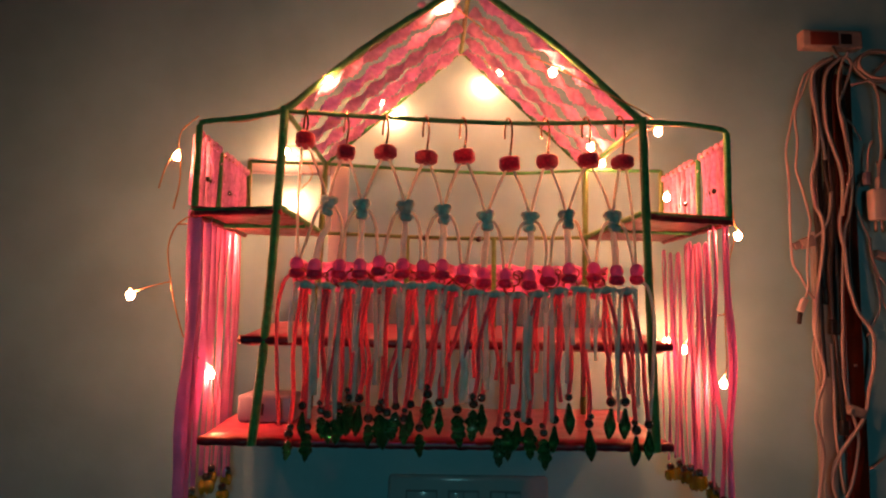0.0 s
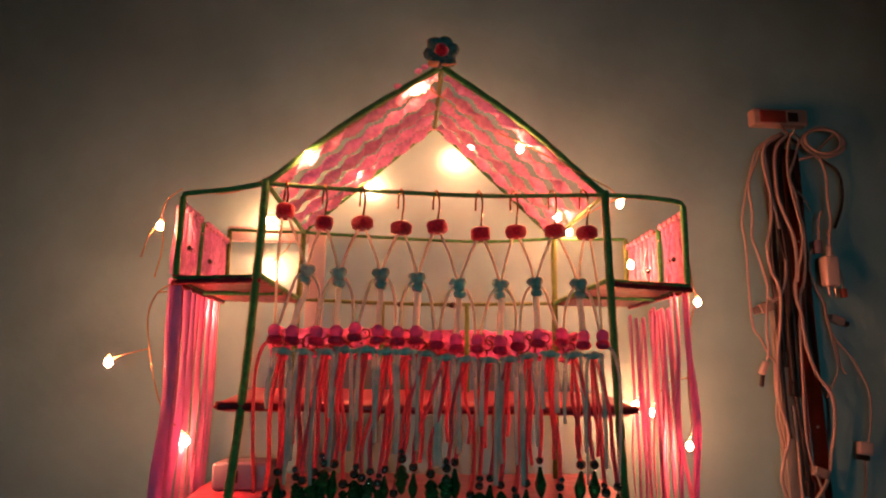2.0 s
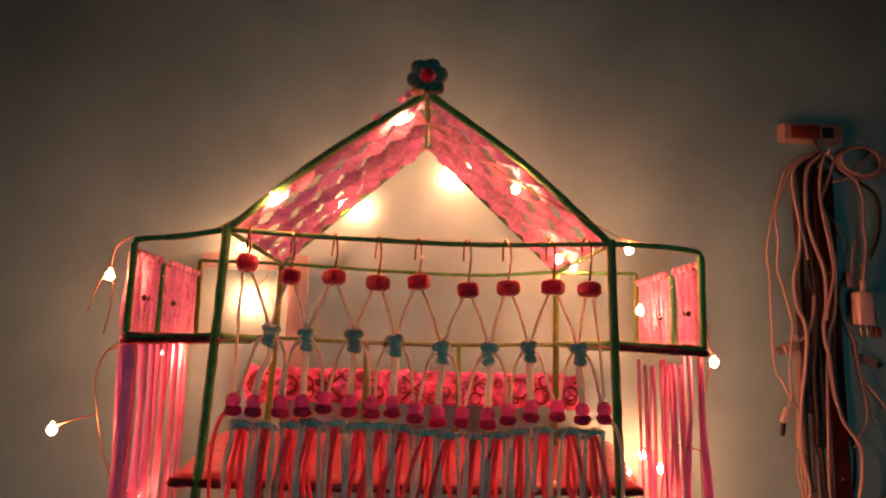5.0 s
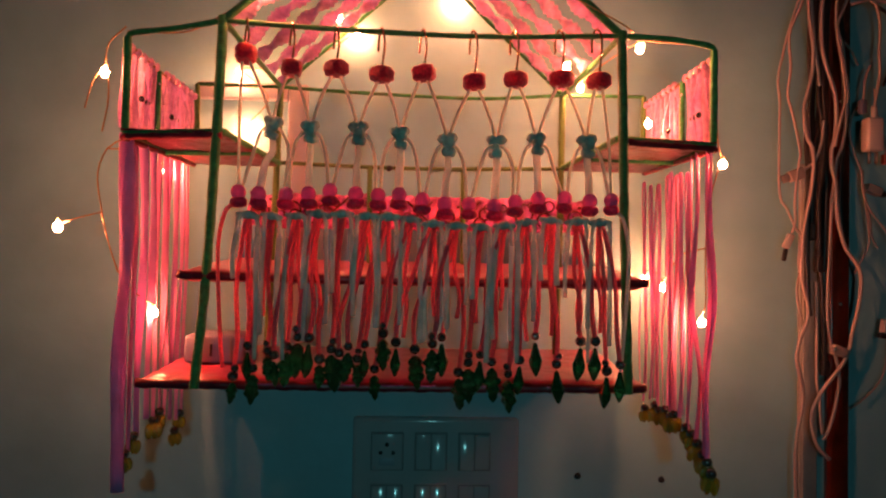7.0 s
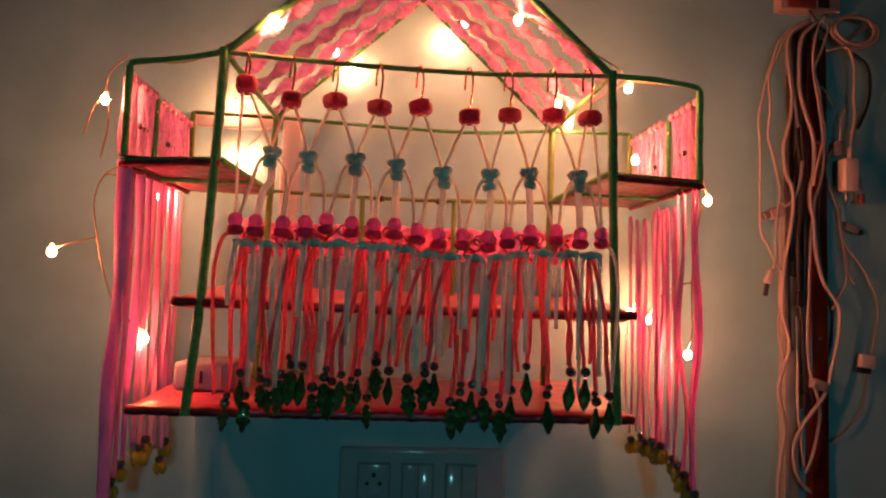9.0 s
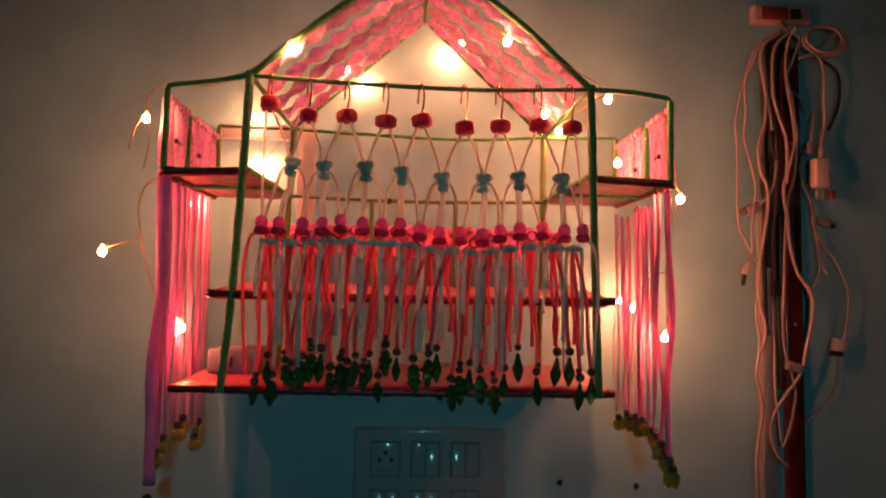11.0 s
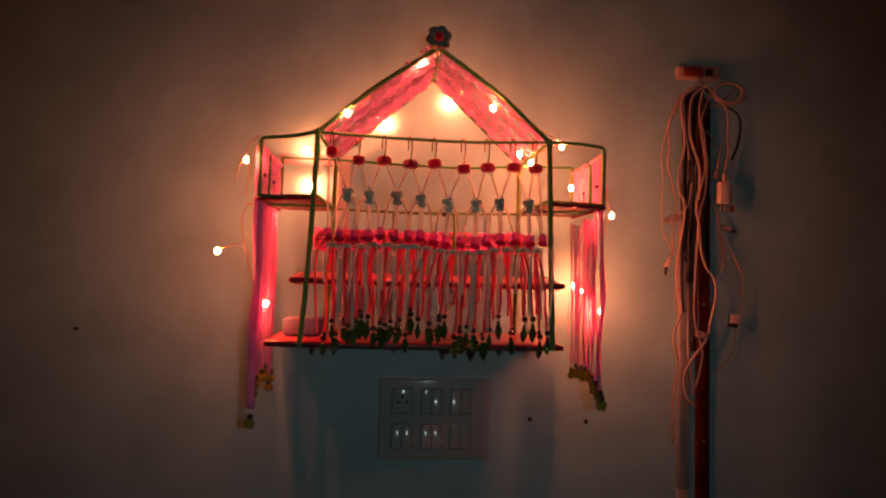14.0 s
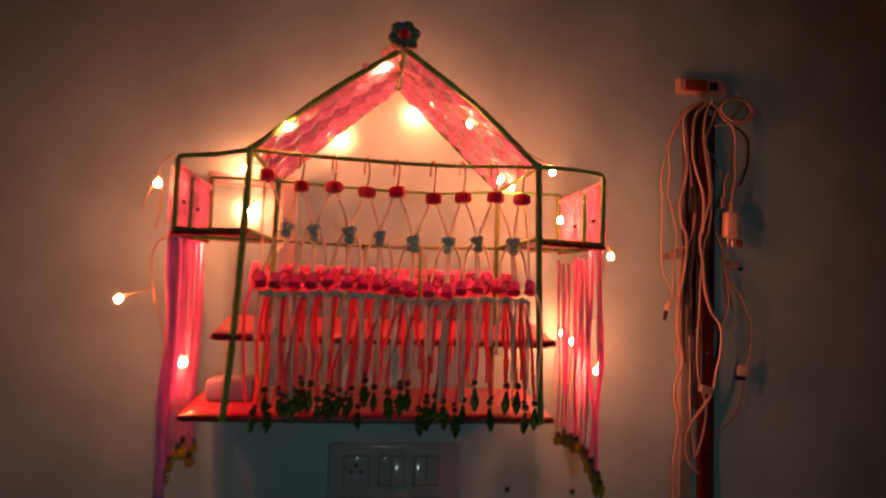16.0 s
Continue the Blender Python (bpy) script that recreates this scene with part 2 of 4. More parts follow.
def ball(c, rx, ry, rz, seg=12, rings=8, rough=0.0, power=1.0, seed=0):
    vs, fs = [], []
    c = Vector(c)

    def sp(x):
        return math.copysign(abs(x) ** power, x)
    for j in range(rings + 1):
        th = math.pi * j / rings
        for k in range(seg):
            ph = 2 * math.pi * k / seg
            d = V(sp(math.sin(th)) * sp(math.cos(ph)), sp(math.sin(th)) * sp(math.sin(ph)), sp(math.cos(th)))
            w = 1 + rough * noise.noise(d * 4 + V(seed, seed * 2, 0))
            vs.append(c + V(d.x * rx, d.y * ry, d.z * rz) * w)
    for j in range(rings):
        for k in range(seg):
            k2 = (k + 1) % seg
            fs.append((j * seg + k, (j + 1) * seg + k, (j + 1) * seg + k2, j * seg + k2))
    return vs, fs


def lathe(profile, seg=10):
    """Turns (radius, z) pairs round the z axis."""
    vs, fs = [], []
    for r, z in profile:
        for k in range(seg):
            a = 2 * math.pi * k / seg
            vs.append((r * math.cos(a), r * math.sin(a), z))
    for j in range(len(profile) - 1):
        for k in range(seg):
            k2 = (k + 1) % seg
            fs.append((j * seg + k2, j * seg + k, (j + 1) * seg + k, (j + 1) * seg + k2))
    return vs, fs


def block(lo, hi, bevel=0.001, segments=2):
    """A box between two corners with rounded edges."""
    bm = bmesh.new()
    bmesh.ops.create_cube(bm, size=1.0)
    lo, hi = Vector(lo), Vector(hi)
    for v in bm.verts:
        v.co = Vector([lo[i] + (v.co[i] + 0.5) * (hi[i] - lo[i]) for i in range(3)])
    if bevel:
        bmesh.ops.bevel(bm, geom=bm.edges[:], offset=bevel, segments=segments, affect="EDGES", profile=0.5)
    bm.verts.index_update()
    geo = [v.co.copy() for v in bm.verts], [tuple(v.index for v in f.verts) for f in bm.faces]
    bm.free()
    return geo


def board(corners, z, thick, nx=40, ny=16, crumple=0.0008, seed=0.0, rise=0.0):
    """A wrapped board: four corners (front left, front right, back right, back left), a crumpled skin all round."""
    fl, fr, br, bl = [Vector((*c, 0)) for c in corners]
    vs, fs = [], []

    def at(u, v, w):
        p = fl.lerp(fr, u).lerp(bl.lerp(br, u), v)
        edge = min(u, 1 - u, v, 1 - v)
        drop = 0.4 * thick * max(0.0, 1 - edge / 0.02) ** 2
        h = crumple * noise.noise(V(p.x * 70 + seed, p.y * 70, w * 3)) + 0.6 * crumple * noise.noise(V(p.x * 220, p.y * 220 + seed, w))
        sag = 0.002 * noise.noise(V(p.x * 5 + seed, 1, 0))
        side = V(1, 0, 0) * (crumple * 1.5 * noise.noise(V(p.y * 60, seed, 2))) * (1 if edge < 0.001 else 0)
        front = V(0, 1, 0) * (crumple * 1.5 * noise.noise(V(p.x * 60, seed, 5))) * (1 if edge < 0.001 else 0)
        return p + side + front + V(0, 0, z + rise * v + sag + (h - drop if w else -thick - h + drop))
    for w in (0, 1):
        for j in range(ny + 1):
            for i in range(nx + 1):
                vs.append(at(i / nx, j / ny, w))
    k = (nx + 1) * (ny + 1)
    for j in range(ny):
        for i in range(nx):
            a = j * (nx + 1) + i
            fs.append((a, a + nx + 1, a + nx + 2, a + 1))
            fs.append((k + a, k + a + 1, k + a + nx + 2, k + a + nx + 1))
    rim = [i for i in range(nx)] + [j * (nx + 1) + nx for j in range(ny)]
    rim += [ny * (nx + 1) + i for i in range(nx, 0, -1)] + [j * (nx + 1) for j in range(ny, 0, -1)]
    for a, b in zip(rim, rim[1:] + rim[:1]):
        fs.append((a, b, k + b, k + a))
    return vs, fs


# ---- room ----
def slab(name, lo, hi, material, label):
    ob = part(name, block(lo, hi, 0), material, None, "", smooth=False)
    return tagged(ob, label, "wall" if "wall" in name else name, kind="structure")


slab("wall_front", (-2.0, 0.0, 0.0), (2.2, 0.12, 2.8), M_WALL, "pale aqua painted plaster wall behind the hanging shelf")
slab("wall_back", (-2.0, -2.72, 0.0), (2.2, -2.6, 2.8), M_ROOM, "plain painted wall across the room")
slab("wall_left", (-2.12, -2.72, 0.0), (-2.0, 0.12, 2.8), M_ROOM, "plain painted side wall")
slab("wall_right", (2.2, -2.72, 0.0), (2.32, 0.12, 2.8), M_ROOM, "plain painted side wall")
slab("floor", (-2.12, -2.72, -0.1), (2.32, 0.12, 0.0), M_FLOOR, "plain tiled room floor")
slab("ceiling", (-2.12, -2.72, 2.8), (2.32, 0.12, 2.9), M_CEIL, "plain painted ceiling")

# ---- the hanging shelf ----
FY, BY = -0.266, -0.068
ML, MR = -0.187, 0.335
shelf = thing("hanging_shelf", (0.075, 0.0, 1.38), "house-shaped wall shelf of green cord-wrapped wire with red foil boards", "shelf")
F_L, F_R, APEX = V(-0.102, FY, 1.708), V(0.247, FY, 1.706), V(0.075, FY, 1.844)
B_L, B_R, B_APEX = V(-0.092, BY, 1.703), V(0.238, BY, 1.703), V(0.077, BY, 1.856)
part("front_post", wrapped([F_L + V(0, 0, 0.004), V(-0.107, -0.262, 1.60), V(-0.113, -0.259, 1.49), V(-0.120, -0.262, 1.390)], 0.0043), M_GREEN, shelf)
part("front_post", wrapped([F_R + V(0, 0, 0.004), V(0.250, -0.266, 1.60), V(0.254, -0.263, 1.49), V(0.257, -0.265, 1.390)], 0.0043), M_GREEN, shelf)
part("front_rail", wrapped([F_L, V(0.0, FY, 1.7035), V(0.12, FY, 1.7015), F_R], 0.0024), M_GREEN, shelf)
part("roof_edge", wrapped([F_L, V(-0.02, FY, 1.7785), APEX], 0.0036), M_GREEN, shelf)
part("roof_edge", wrapped([F_R, V(0.165, FY, 1.7795), APEX], 0.0036), M_GREEN, shelf)
part("ridge_bar", wrapped([APEX, B_APEX], 0.0026), M_OLIVE, shelf)
part("back_roof_edge", wrapped([B_L, B_APEX], 0.0022), M_GREEN, shelf)
part("back_roof_edge", wrapped([B_R, B_APEX], 0.0022), M_GREEN, shelf)
part("eave_bar", wrapped([F_L, B_L], 0.0025), M_GREEN, shelf)
part("eave_bar", wrapped([F_R, B_R], 0.0025), M_GREEN, shelf)
part("back_post", wrapped([B_L, V(-0.096, BY, 1.55), V(-0.101, BY, 1.398)], 0.0038), M_OLIVE, shelf)
part("back_post", wrapped([B_R, V(0.237, BY, 1.55), V(0.234, BY, 1.398)], 0.0038), M_OLIVE, shelf)
part("back_rail", wrapped([B_L, V(0.02, BY, 1.6985), V(0.14, BY, 1.6965), B_R], 0.0021), M_GREEN, shelf)
part("back_rail", wrapped([V(-0.095, BY, 1.615), V(0.07, BY, 1.612), V(0.237, BY, 1.616)], 0.0023), M_OLIVE, shelf)
for x in (0.013, 0.122):
    part("back_upright", wrapped([V(x, BY, 1.613), V(x + 0.001, BY, 1.494)], 0.0030), M_OLIVE, shelf)
for x in (0.036, 0.103):
    part("nail", ball((x, BY - 0.004, 1.611), 0.0038, 0.003, 0.0038, 8, 6, 0.3), M_BLACK, shelf)

# boards
part("middle_board", board([(-0.139, -0.258), (0.277, -0.258), (0.318, -0.012), (-0.165, -0.012)], 1.4920, 0.0120, crumple=0.0016, seed=3.0, rise=0.012), M_FOIL, shelf, "red crumpled foil board")
part("lower_board", board([(-0.173, -0.254), (0.277, -0.256), (0.300, -0.006), (-0.190, -0.006)], 1.3975, 0.0085, crumple=0.0016, seed=9.0), M_FOIL, shelf, "red crumpled foil board")
for z, x0, x1, y in ((1.488, -0.137, 0.275, -0.259), (1.394, -0.171, 0.275, -0.2565)):
    part("edge_tape", wrapped([V(x0, y, z - 0.001), V((x0 + x1) / 2, y - 0.0005, z - 0.002), V(x1, y, z - 0.001)], 0.0042, 8, 0.017), M_FOILDARK, shelf, "dark red rolled edge")

for x0, x1 in ((-0.068, -0.050), (0.006, 0.022), (0.035, 0.060), (0.074, 0.088), (0.128, 0.134), (0.186, 0.192)):
    part("worn_print", tube([V(x0, -0.2610, 1.3945), V((x0 + x1) / 2, -0.2615, 1.3940), V(x1, -0.2610, 1.3945)], 0.0008, 6), M_FOILPINK, shelf, "pale worn print on the edge")


def side_box(sx, x_out, post, back):
    """The open side compartment: wire bars and a foil base; sx is -1 or 1."""
    zf, zb, zs = (1.697, 1.704, 1.610) if sx < 0 else (1.702, 1.704, 1.613)
    fo, bo = V(x_out, -0.256, zs), V(x_out, BY, zs + 0.004)
    fi, bi = V(post.x, FY + 0.006, zs + 0.003), V(back.x, BY, zs + 0.004)
    part("box_top_bar", wrapped([post, V((post.x + x_out) / 2, -0.262, zf + 0.004), V(x_out - sx * 0.006, -0.257, zf + 0.001), V(x_out, -0.256, zf - 0.004)], 0.0026), M_GREEN, shelf)
    part("box_post", wrapped([V(x_out, -0.256, zf - 0.003), fo], 0.0034), M_GREEN, shelf)
    part("box_post", wrapped([V(x_out, -0.184, zf - 0.012), V(x_out, -0.184, zs)], 0.0028), M_GREEN, shelf)
    part("box_post", wrapped([V(x_out, BY, zb), bo], 0.0032), M_OLIVE, shelf)
    part("box_top_bar", wrapped([V(x_out, BY, zb), back], 0.0022), M_GREEN, shelf)
    part("box_base_bar", wrapped([fo, fi], 0.0026), M_GREEN, shelf)
    part("box_base_bar", wrapped([bo, bi], 0.0026), M_OLIVE, shelf)
    part("box_base_bar", wrapped([fo, bo], 0.0028), M_GREEN, shelf)
    part("box_base_bar", wrapped([fi, bi], 0.0028), M_GREEN, shelf)
    mid_o, mid_i = fo.lerp(bo, 0.5), fi.lerp(bi, 0.5)
    part("box_base_bar", wrapped([mid_o - V(0, 0, 0.004), mid_i - V(0, 0, 0.004)], 0.0024), M_GREEN, shelf)
    a, b = (fo, fi) if sx < 0 else (fi, fo)
    c, d = (bi, bo) if sx < 0 else (bo, bi)
    part("box_base", board([(a.x - 0.001, a.y - 0.004), (b.x + 0.001, b.y - 0.004), (c.x, c.y + 0.003), (d.x, d.y + 0.003)], zs + 0.0045, 0.0040, 24, 24, 0.0016, 17.0 + sx), M_FOILBOX, shelf, "red crumpled foil base")
    part("base_edge", wrapped([a + V(0, -0.003, -0.004), b + V(0, -0.003, -0.004)], 0.0030, 8, 0.013), M_FOILDARK, shelf, "crumpled dark red foil edge")
    part("base_edge", wrapped([fo + V(sx * 0.002, 0, -0.004), bo + V(sx * 0.002, 0, -0.004)], 0.0028, 8, 0.013), M_FOILDARK, shelf, "crumpled dark red foil edge")
    for i in range(9):
        y0 = -0.240 + 0.018 * i
        d = 0.014 if i % 2 else -0.014
        part("lacing", tube([V(x_out - sx * 0.001, y0, zf - 0.024), V(x_out - sx * 0.003, y0 + d * 0.6, 1.655), V(x_out - sx * 0.001, y0 + d, 1.632)], 0.0012, 6, 0.006), M_PINK, shelf)
    # macrame curtain on the outer side
    wire_z = zf - 0.010
    part("curtain_wire", tube([V(x_out, -0.256, wire_z + 0.002), V(x_out, -0.16, wire_z - 0.002), V(x_out, BY, wire_z + 0.004)], 0.0012, 6), M_COPPER, shelf)
    n = 13
    for i in range(n):
        y = -0.248 + i * (0.170 / (n - 1))
        if abs(y + 0.184) < 0.007:
            continue
        wob = random.uniform(-0.003, 0.003)
        xx = x_out + sx * 0.004
        part("macrame_strand", strip([V(xx, y, wire_z), V(xx, y + wob, 1.660), V(xx, y - wob, 1.635), V(xx, y, zs + 0.006)], 0.0044, 0.0010, random.uniform(-16, 16), random.uniform(-0.4, 0.4), 0.004), M_PINK, shelf)
        part("loop_knot", ball((x_out, y, wire_z), 0.0034, 0.0046, 0.0042, 8, 6, 0.3, 1.0, i), M_PINK, shelf)
    for y in (-0.226, -0.212, -0.150, -0.136):
        part("eyelet", ball((x_out - sx * 0.001, y, 1.647), 0.0026, 0.0032, 0.0032, 8, 6), M_SMOKE, shelf)


side_box(-1, ML, F_L, B_L)
side_box(1, MR, F_R, B_R)

# twisted macrame braids under the roof
for j, y in enumerate((-0.256, -0.213, -0.170, -0.128, -0.088)):
    t = (y - FY) / (BY - FY)
    top = APEX.lerp(B_APEX, t)
    for eave0, eave1, sx in ((F_L, B_L, 1), (F_R, B_R, -1)):
        low = eave0.lerp(eave1, t)
        a = low.lerp(top, 0.02) + V(0, 0, -0.002)
        b = low.lerp(top, 0.50) + V(0, 0, 0.001)
        c = low.lerp(top, 0.97) + V(0, 0, -0.003)
        part("roof_braid", spiral([a, b, c], 0.0066, 0.0030, 0.029, 0.7 * j + sx), M_PINK, shelf, "twisted pink macrame braid")

# patterned foil panel at the back
flat = board([(-0.130, 1.541), (0.270, 1.541), (0.270, 1.581), (-0.130, 1.581)], 0.0525, 0.008, 150, 16, 0.0034, 4.0)
part("back_panel", ([V(v.x, -v.z, v.y) for v in flat[0]], [f[::-1] for f in flat[1]]), M_FOILPINK, shelf, "red foil panel with dark printed rings and crosses")
PY = -0.0545
rng_p = random.Random(5)


def ring(x, z, r, w):
    return tube([V(x + r * math.cos(a), PY, z + r * math.sin(a)) for a in [2 * math.pi * k / 16 for k in range(17)]], w, 6, 0.004)


for x, r in ((-0.118, 0.008), (-0.078, 0.010), (-0.056, 0.007), (0.020, 0.006), (0.150, 0.007), (0.196, 0.011), (0.222, 0.009), (0.258, 0.008)):
    part("ring_print", ring(x, 1.560 + rng_p.uniform(-0.005, 0.004), r, 0.0013), M_PATTERN, shelf)
for x in (-0.030, 0.072):
    for s in (-1, 1):
        part("cross_print", tube([V(x - 0.015, PY, 1.561 - s * 0.014), V(x + 0.015, PY, 1.561 + s * 0.014)], 0.0014, 6), M_PATTERN, shelf)
for i in range(24):
    part("ring_print", ring(-0.122 + 0.0165 * i + rng_p.uniform(-0.004, 0.004), rng_p.uniform(1.549, 1.574), rng_p.uniform(0.003, 0.0065), 0.0010), M_PATTERN, shelf)
for i in range(26):
    x, z = rng_p.uniform(-0.122, 0.262), rng_p.uniform(1.546, 1.576)
    part("dash_print", tube([V(x, PY, z), V(x + rng_p.uniform(-0.005, 0.005), PY, z + rng_p.uniform(-0.004, 0.004))], 0.0016, 6),
         M_BLUEPRINT if 0.03 < x < 0.1 else M_PATTERN, shelf)

# flower on the roof's peak
FC = V(0.074, -0.274, 1.857)
flower = thing("roof_flower", (0.074, -0.268, 1.842), "dark aqua fabric flower with a red centre on the roof peak", "flower")
for k in range(6):
    a = 2 * math.pi * k / 6 + 0.3
    g = ball((0, 0, 0), 0.0086, 0.0040, 0.0092, 12, 8, 0.25, 1.0, k)
    m = Matrix.Translation(FC + V(0.0104 * math.sin(a), 0.002 - 0.002 * (k % 2), 0.0104 * math.cos(a))) @ Euler((0.15, a, 0)).to_matrix().to_4x4()
    part("petal", ([m @ v for v in g[0]], g[1]), M_PETAL, flower)
part("flower_centre", ball(FC + V(0, -0.005, 0), 0.0075, 0.005, 0.0075, 12, 8, 0.25, 1.0, 3), M_POM, flower, "dark red fuzzy centre")
for s in (-1, 1):
    part("bow_loop", strip([V(0.074, -0.275, 1.843), V(0.074 + s * 0.008, -0.279, 1.840), V(0.074 + s * 0.014, -0.276, 1.8425)], 0.0030, 0.0006, 6, 0.5), M_BOW, flower, "peach ribbon")
for x, z in ((0.057, 1.837), (0.050, 1.832), (0.028, 1.814)):
    part("rose_bud", ball((x, -0.270, z + 0.004), 0.0042, 0.003, 0.003, 8, 6, 0.3, 1.0, x), M_PINK, flower)

# ---- beaded curtain along the front rail ----
CY = -0.274
POMS = ((-0.080, 1.677), (-0.041, 1.666), (-0.003, 1.667), (0.036, 1.663), (0.072, 1.665), (0.116, 1.659), (0.152, 1.662), (0.192, 1.664), (0.225, 1.663))
KNOTS = ((-0.056, 1.614), (-0.024, 1.611), (0.017, 1.611), (0.053, 1.608), (0.094, 1.603), (0.136, 1.603), (0.171, 1.606), (0.215, 1.605))
BEADS = ((-0.083, 1.554), (-0.066, 1.553), (-0.043, 1.553), (-0.024, 1.554), (-0.006, 1.557), (0.016, 1.555), (0.035, 1.554), (0.053, 1.555), (0.073, 1.551),
         (0.092, 1.548), (0.113, 1.548), (0.135, 1.547), (0.153, 1.551), (0.173, 1.554), (0.196, 1.555), (0.218, 1.553), (0.237, 1.554))
curtain = thing("beaded_curtain", (0.075, CY, 1.70), "pale and red macrame cord curtain with beads hooked on rail", "curtain")
rc = random.Random(11)


def rail_z(x):
    return 1.708 - 0.0065 * math.sin(math.pi * min(1, max(0, (x + 0.102) / 0.349)))


pom_mesh = mesh_of("pompom", ball((0, 0, 0), 0.0098, 0.0088, 0.0068, 24, 16, 0.16, 0.6, 2), M_POM)
for i, (x, z) in enumerate(POMS):
    rz = rail_z(x)
    part("hook", tube([V(x - 0.004, CY + 0.010, rz - 0.016), V(x - 0.0035, CY + 0.012, rz - 0.004), V(x - 0.0015, FY, rz + 0.0042), V(x + 0.0005, CY - 0.0005, rz - 0.002), V(x + 0.002, CY, rz - 0.014), V(x, CY, z + 0.005)], 0.0010, 6, 0.002), M_COPPER, curtain)
    put("pompom", pom_mesh, (x, CY, z), curtain, turn=Euler((0, rc.uniform(-0.12, 0.12) + (0.25 if i == 0 else 0), rc.uniform(0, 3))).to_matrix())
    for s in (-1, 1):
        k = i - 1 if s < 0 else i
        end = V(KNOTS[k][0], CY, KNOTS[k][1] + 0.004) if 0 <= k < 8 else V(BEADS[0 if s < 0 else 16][0], CY, BEADS[0 if s < 0 else 16][1] + 0.006)
        start = V(x + s * 0.003, CY, z - 0.005)
        mid = start.lerp(end, 0.5) + V(s * 0.0012, rc.uniform(-0.002, 0.001), 0)
        part("pale_cord", tube([start, mid, end], 0.00125, 6, 0.005), M_WHITECORD, curtain)

knot_geo = join(ball((-0.0030, 0, 0.005), 0.0042, 0.0036, 0.0036, 10, 7, 0.3, 1, 1), ball((0.0032, -0.001, 0.0048), 0.0042, 0.0036, 0.0038, 10, 7, 0.3, 1, 2),
                ball((0.0005, -0.0022, 0.0005), 0.0046, 0.0036, 0.0034, 10, 7, 0.3, 1, 3), ball((-0.0012, -0.001, -0.0042), 0.0036, 0.0034, 0.0036, 10, 7, 0.3, 1, 4),
                ball((0.0022, -0.001, -0.0055), 0.0032, 0.0030, 0.0030, 10, 7, 0.3, 1, 5))
knot_mesh = mesh_of("aqua_knot", knot_geo, M_AQUA)
for i, (x, z) in enumerate(KNOTS):
    put("aqua_knot", knot_mesh, (x, CY, z), curtain, turn=Euler((0, rc.uniform(-0.15, 0.15), rc.choice((0, math.pi)))).to_matrix(), size=rc.uniform(1.08, 1.25))
    for s, b in ((-1, 2 * i), (1, 2 * i + 2)):
        e = V(BEADS[b][0] - s * 0.002, CY, BEADS[b][1] + 0.007)
        part("pale_cord", tube([V(x + s * 0.003, CY, z + 0.001), V(x + s * 0.009, CY - 0.003, z - 0.004), V(x + s * 0.0145, CY - 0.002, z - 0.020), e], 0.0014, 6, 0.004), M_WHITECORD, curtain)
    xb, zb = BEADS[2 * i + 1]
    part("mint_ribbon", strip([V(x, CY, z - 0.004), V(x + 0.0008, CY - 0.001, z - 0.020), V((x + xb) / 2, CY - 0.002, (z + zb) / 2), V(xb, CY, zb + 0.006)], 0.0032, 0.0008, rc.uniform(-6, 6), rc.uniform(-0.4, 0.4), 0.003), M_MINT, curtain, "pale mint ribbon")

bead_mesh = mesh_of("pink_bead", ball((0, 0, 0), 0.0064, 0.0062, 0.0066, 14, 10), M_PINKBEAD)
cap_mesh = mesh_of("crimson_bead", ball((0, 0, 0), 0.0076, 0.0070, 0.0046, 14, 8, 0.2, 0.8, 4), M_REDBEAD)
tie_geo = join(ball((-0.0042, 0, 0), 0.0042, 0.0030, 0.0021, 10, 6, 0.25, 1, 1), ball((0.0042, 0, 0), 0.0042, 0.0030, 0.0021, 10, 6, 0.25, 1, 2),
               ball((0, -0.0015, 0.0003), 0.0036, 0.0032, 0.0030, 10, 6, 0.25, 1, 3))
tie_mesh = mesh_of("aqua_tie", tie_geo, M_PALEAQUA)
for x, z in BEADS:
    put("pink_bead", bead_mesh, (x, CY - 0.001, z + 0.0045), curtain)
    put("crimson_bead", cap_mesh, (x, CY - 0.001, z - 0.0040), curtain, turn=Euler((0, rc.uniform(-0.1, 0.1), rc.uniform(0, 6))).to_matrix())

smoke_mesh = mesh_of("smoke_bead", ball((0, 0, 0), 0.0044, 0.0044, 0.0042, 14, 10), M_SMOKE)


def lobed_drop(length=0.025, rows=18, seg=16):
    """A moulded drop with tiers of rounded lobes, widest at its middle."""
    vs, fs = [], []
    for row in range(rows + 1):
        u = row / rows
        tier = u * 4.0
        body = 0.0058 * math.sin(math.pi * min(1.0, 0.04 + 0.96 * u) ** 0.85) ** 0.8
        bulge = 0.72 + 0.28 * abs(math.sin(math.pi * tier))
        for k in range(seg):
            a = 2 * math.pi * k / seg
            lobe = 1 + 0.22 * math.cos(4 * a + math.pi * math.floor(tier))
            w = 0.0 if row == rows else max(body * bulge * lobe, 0.0008)
            vs.append((w * math.cos(a), w * math.sin(a), -length * u))
    for row in range(rows):
        for k in range(seg):
            k2 = (k + 1) % seg
            fs.append((row * seg + k2, row * seg + k, (row + 1) * seg + k, (row + 1) * seg + k2))
    return vs, fs


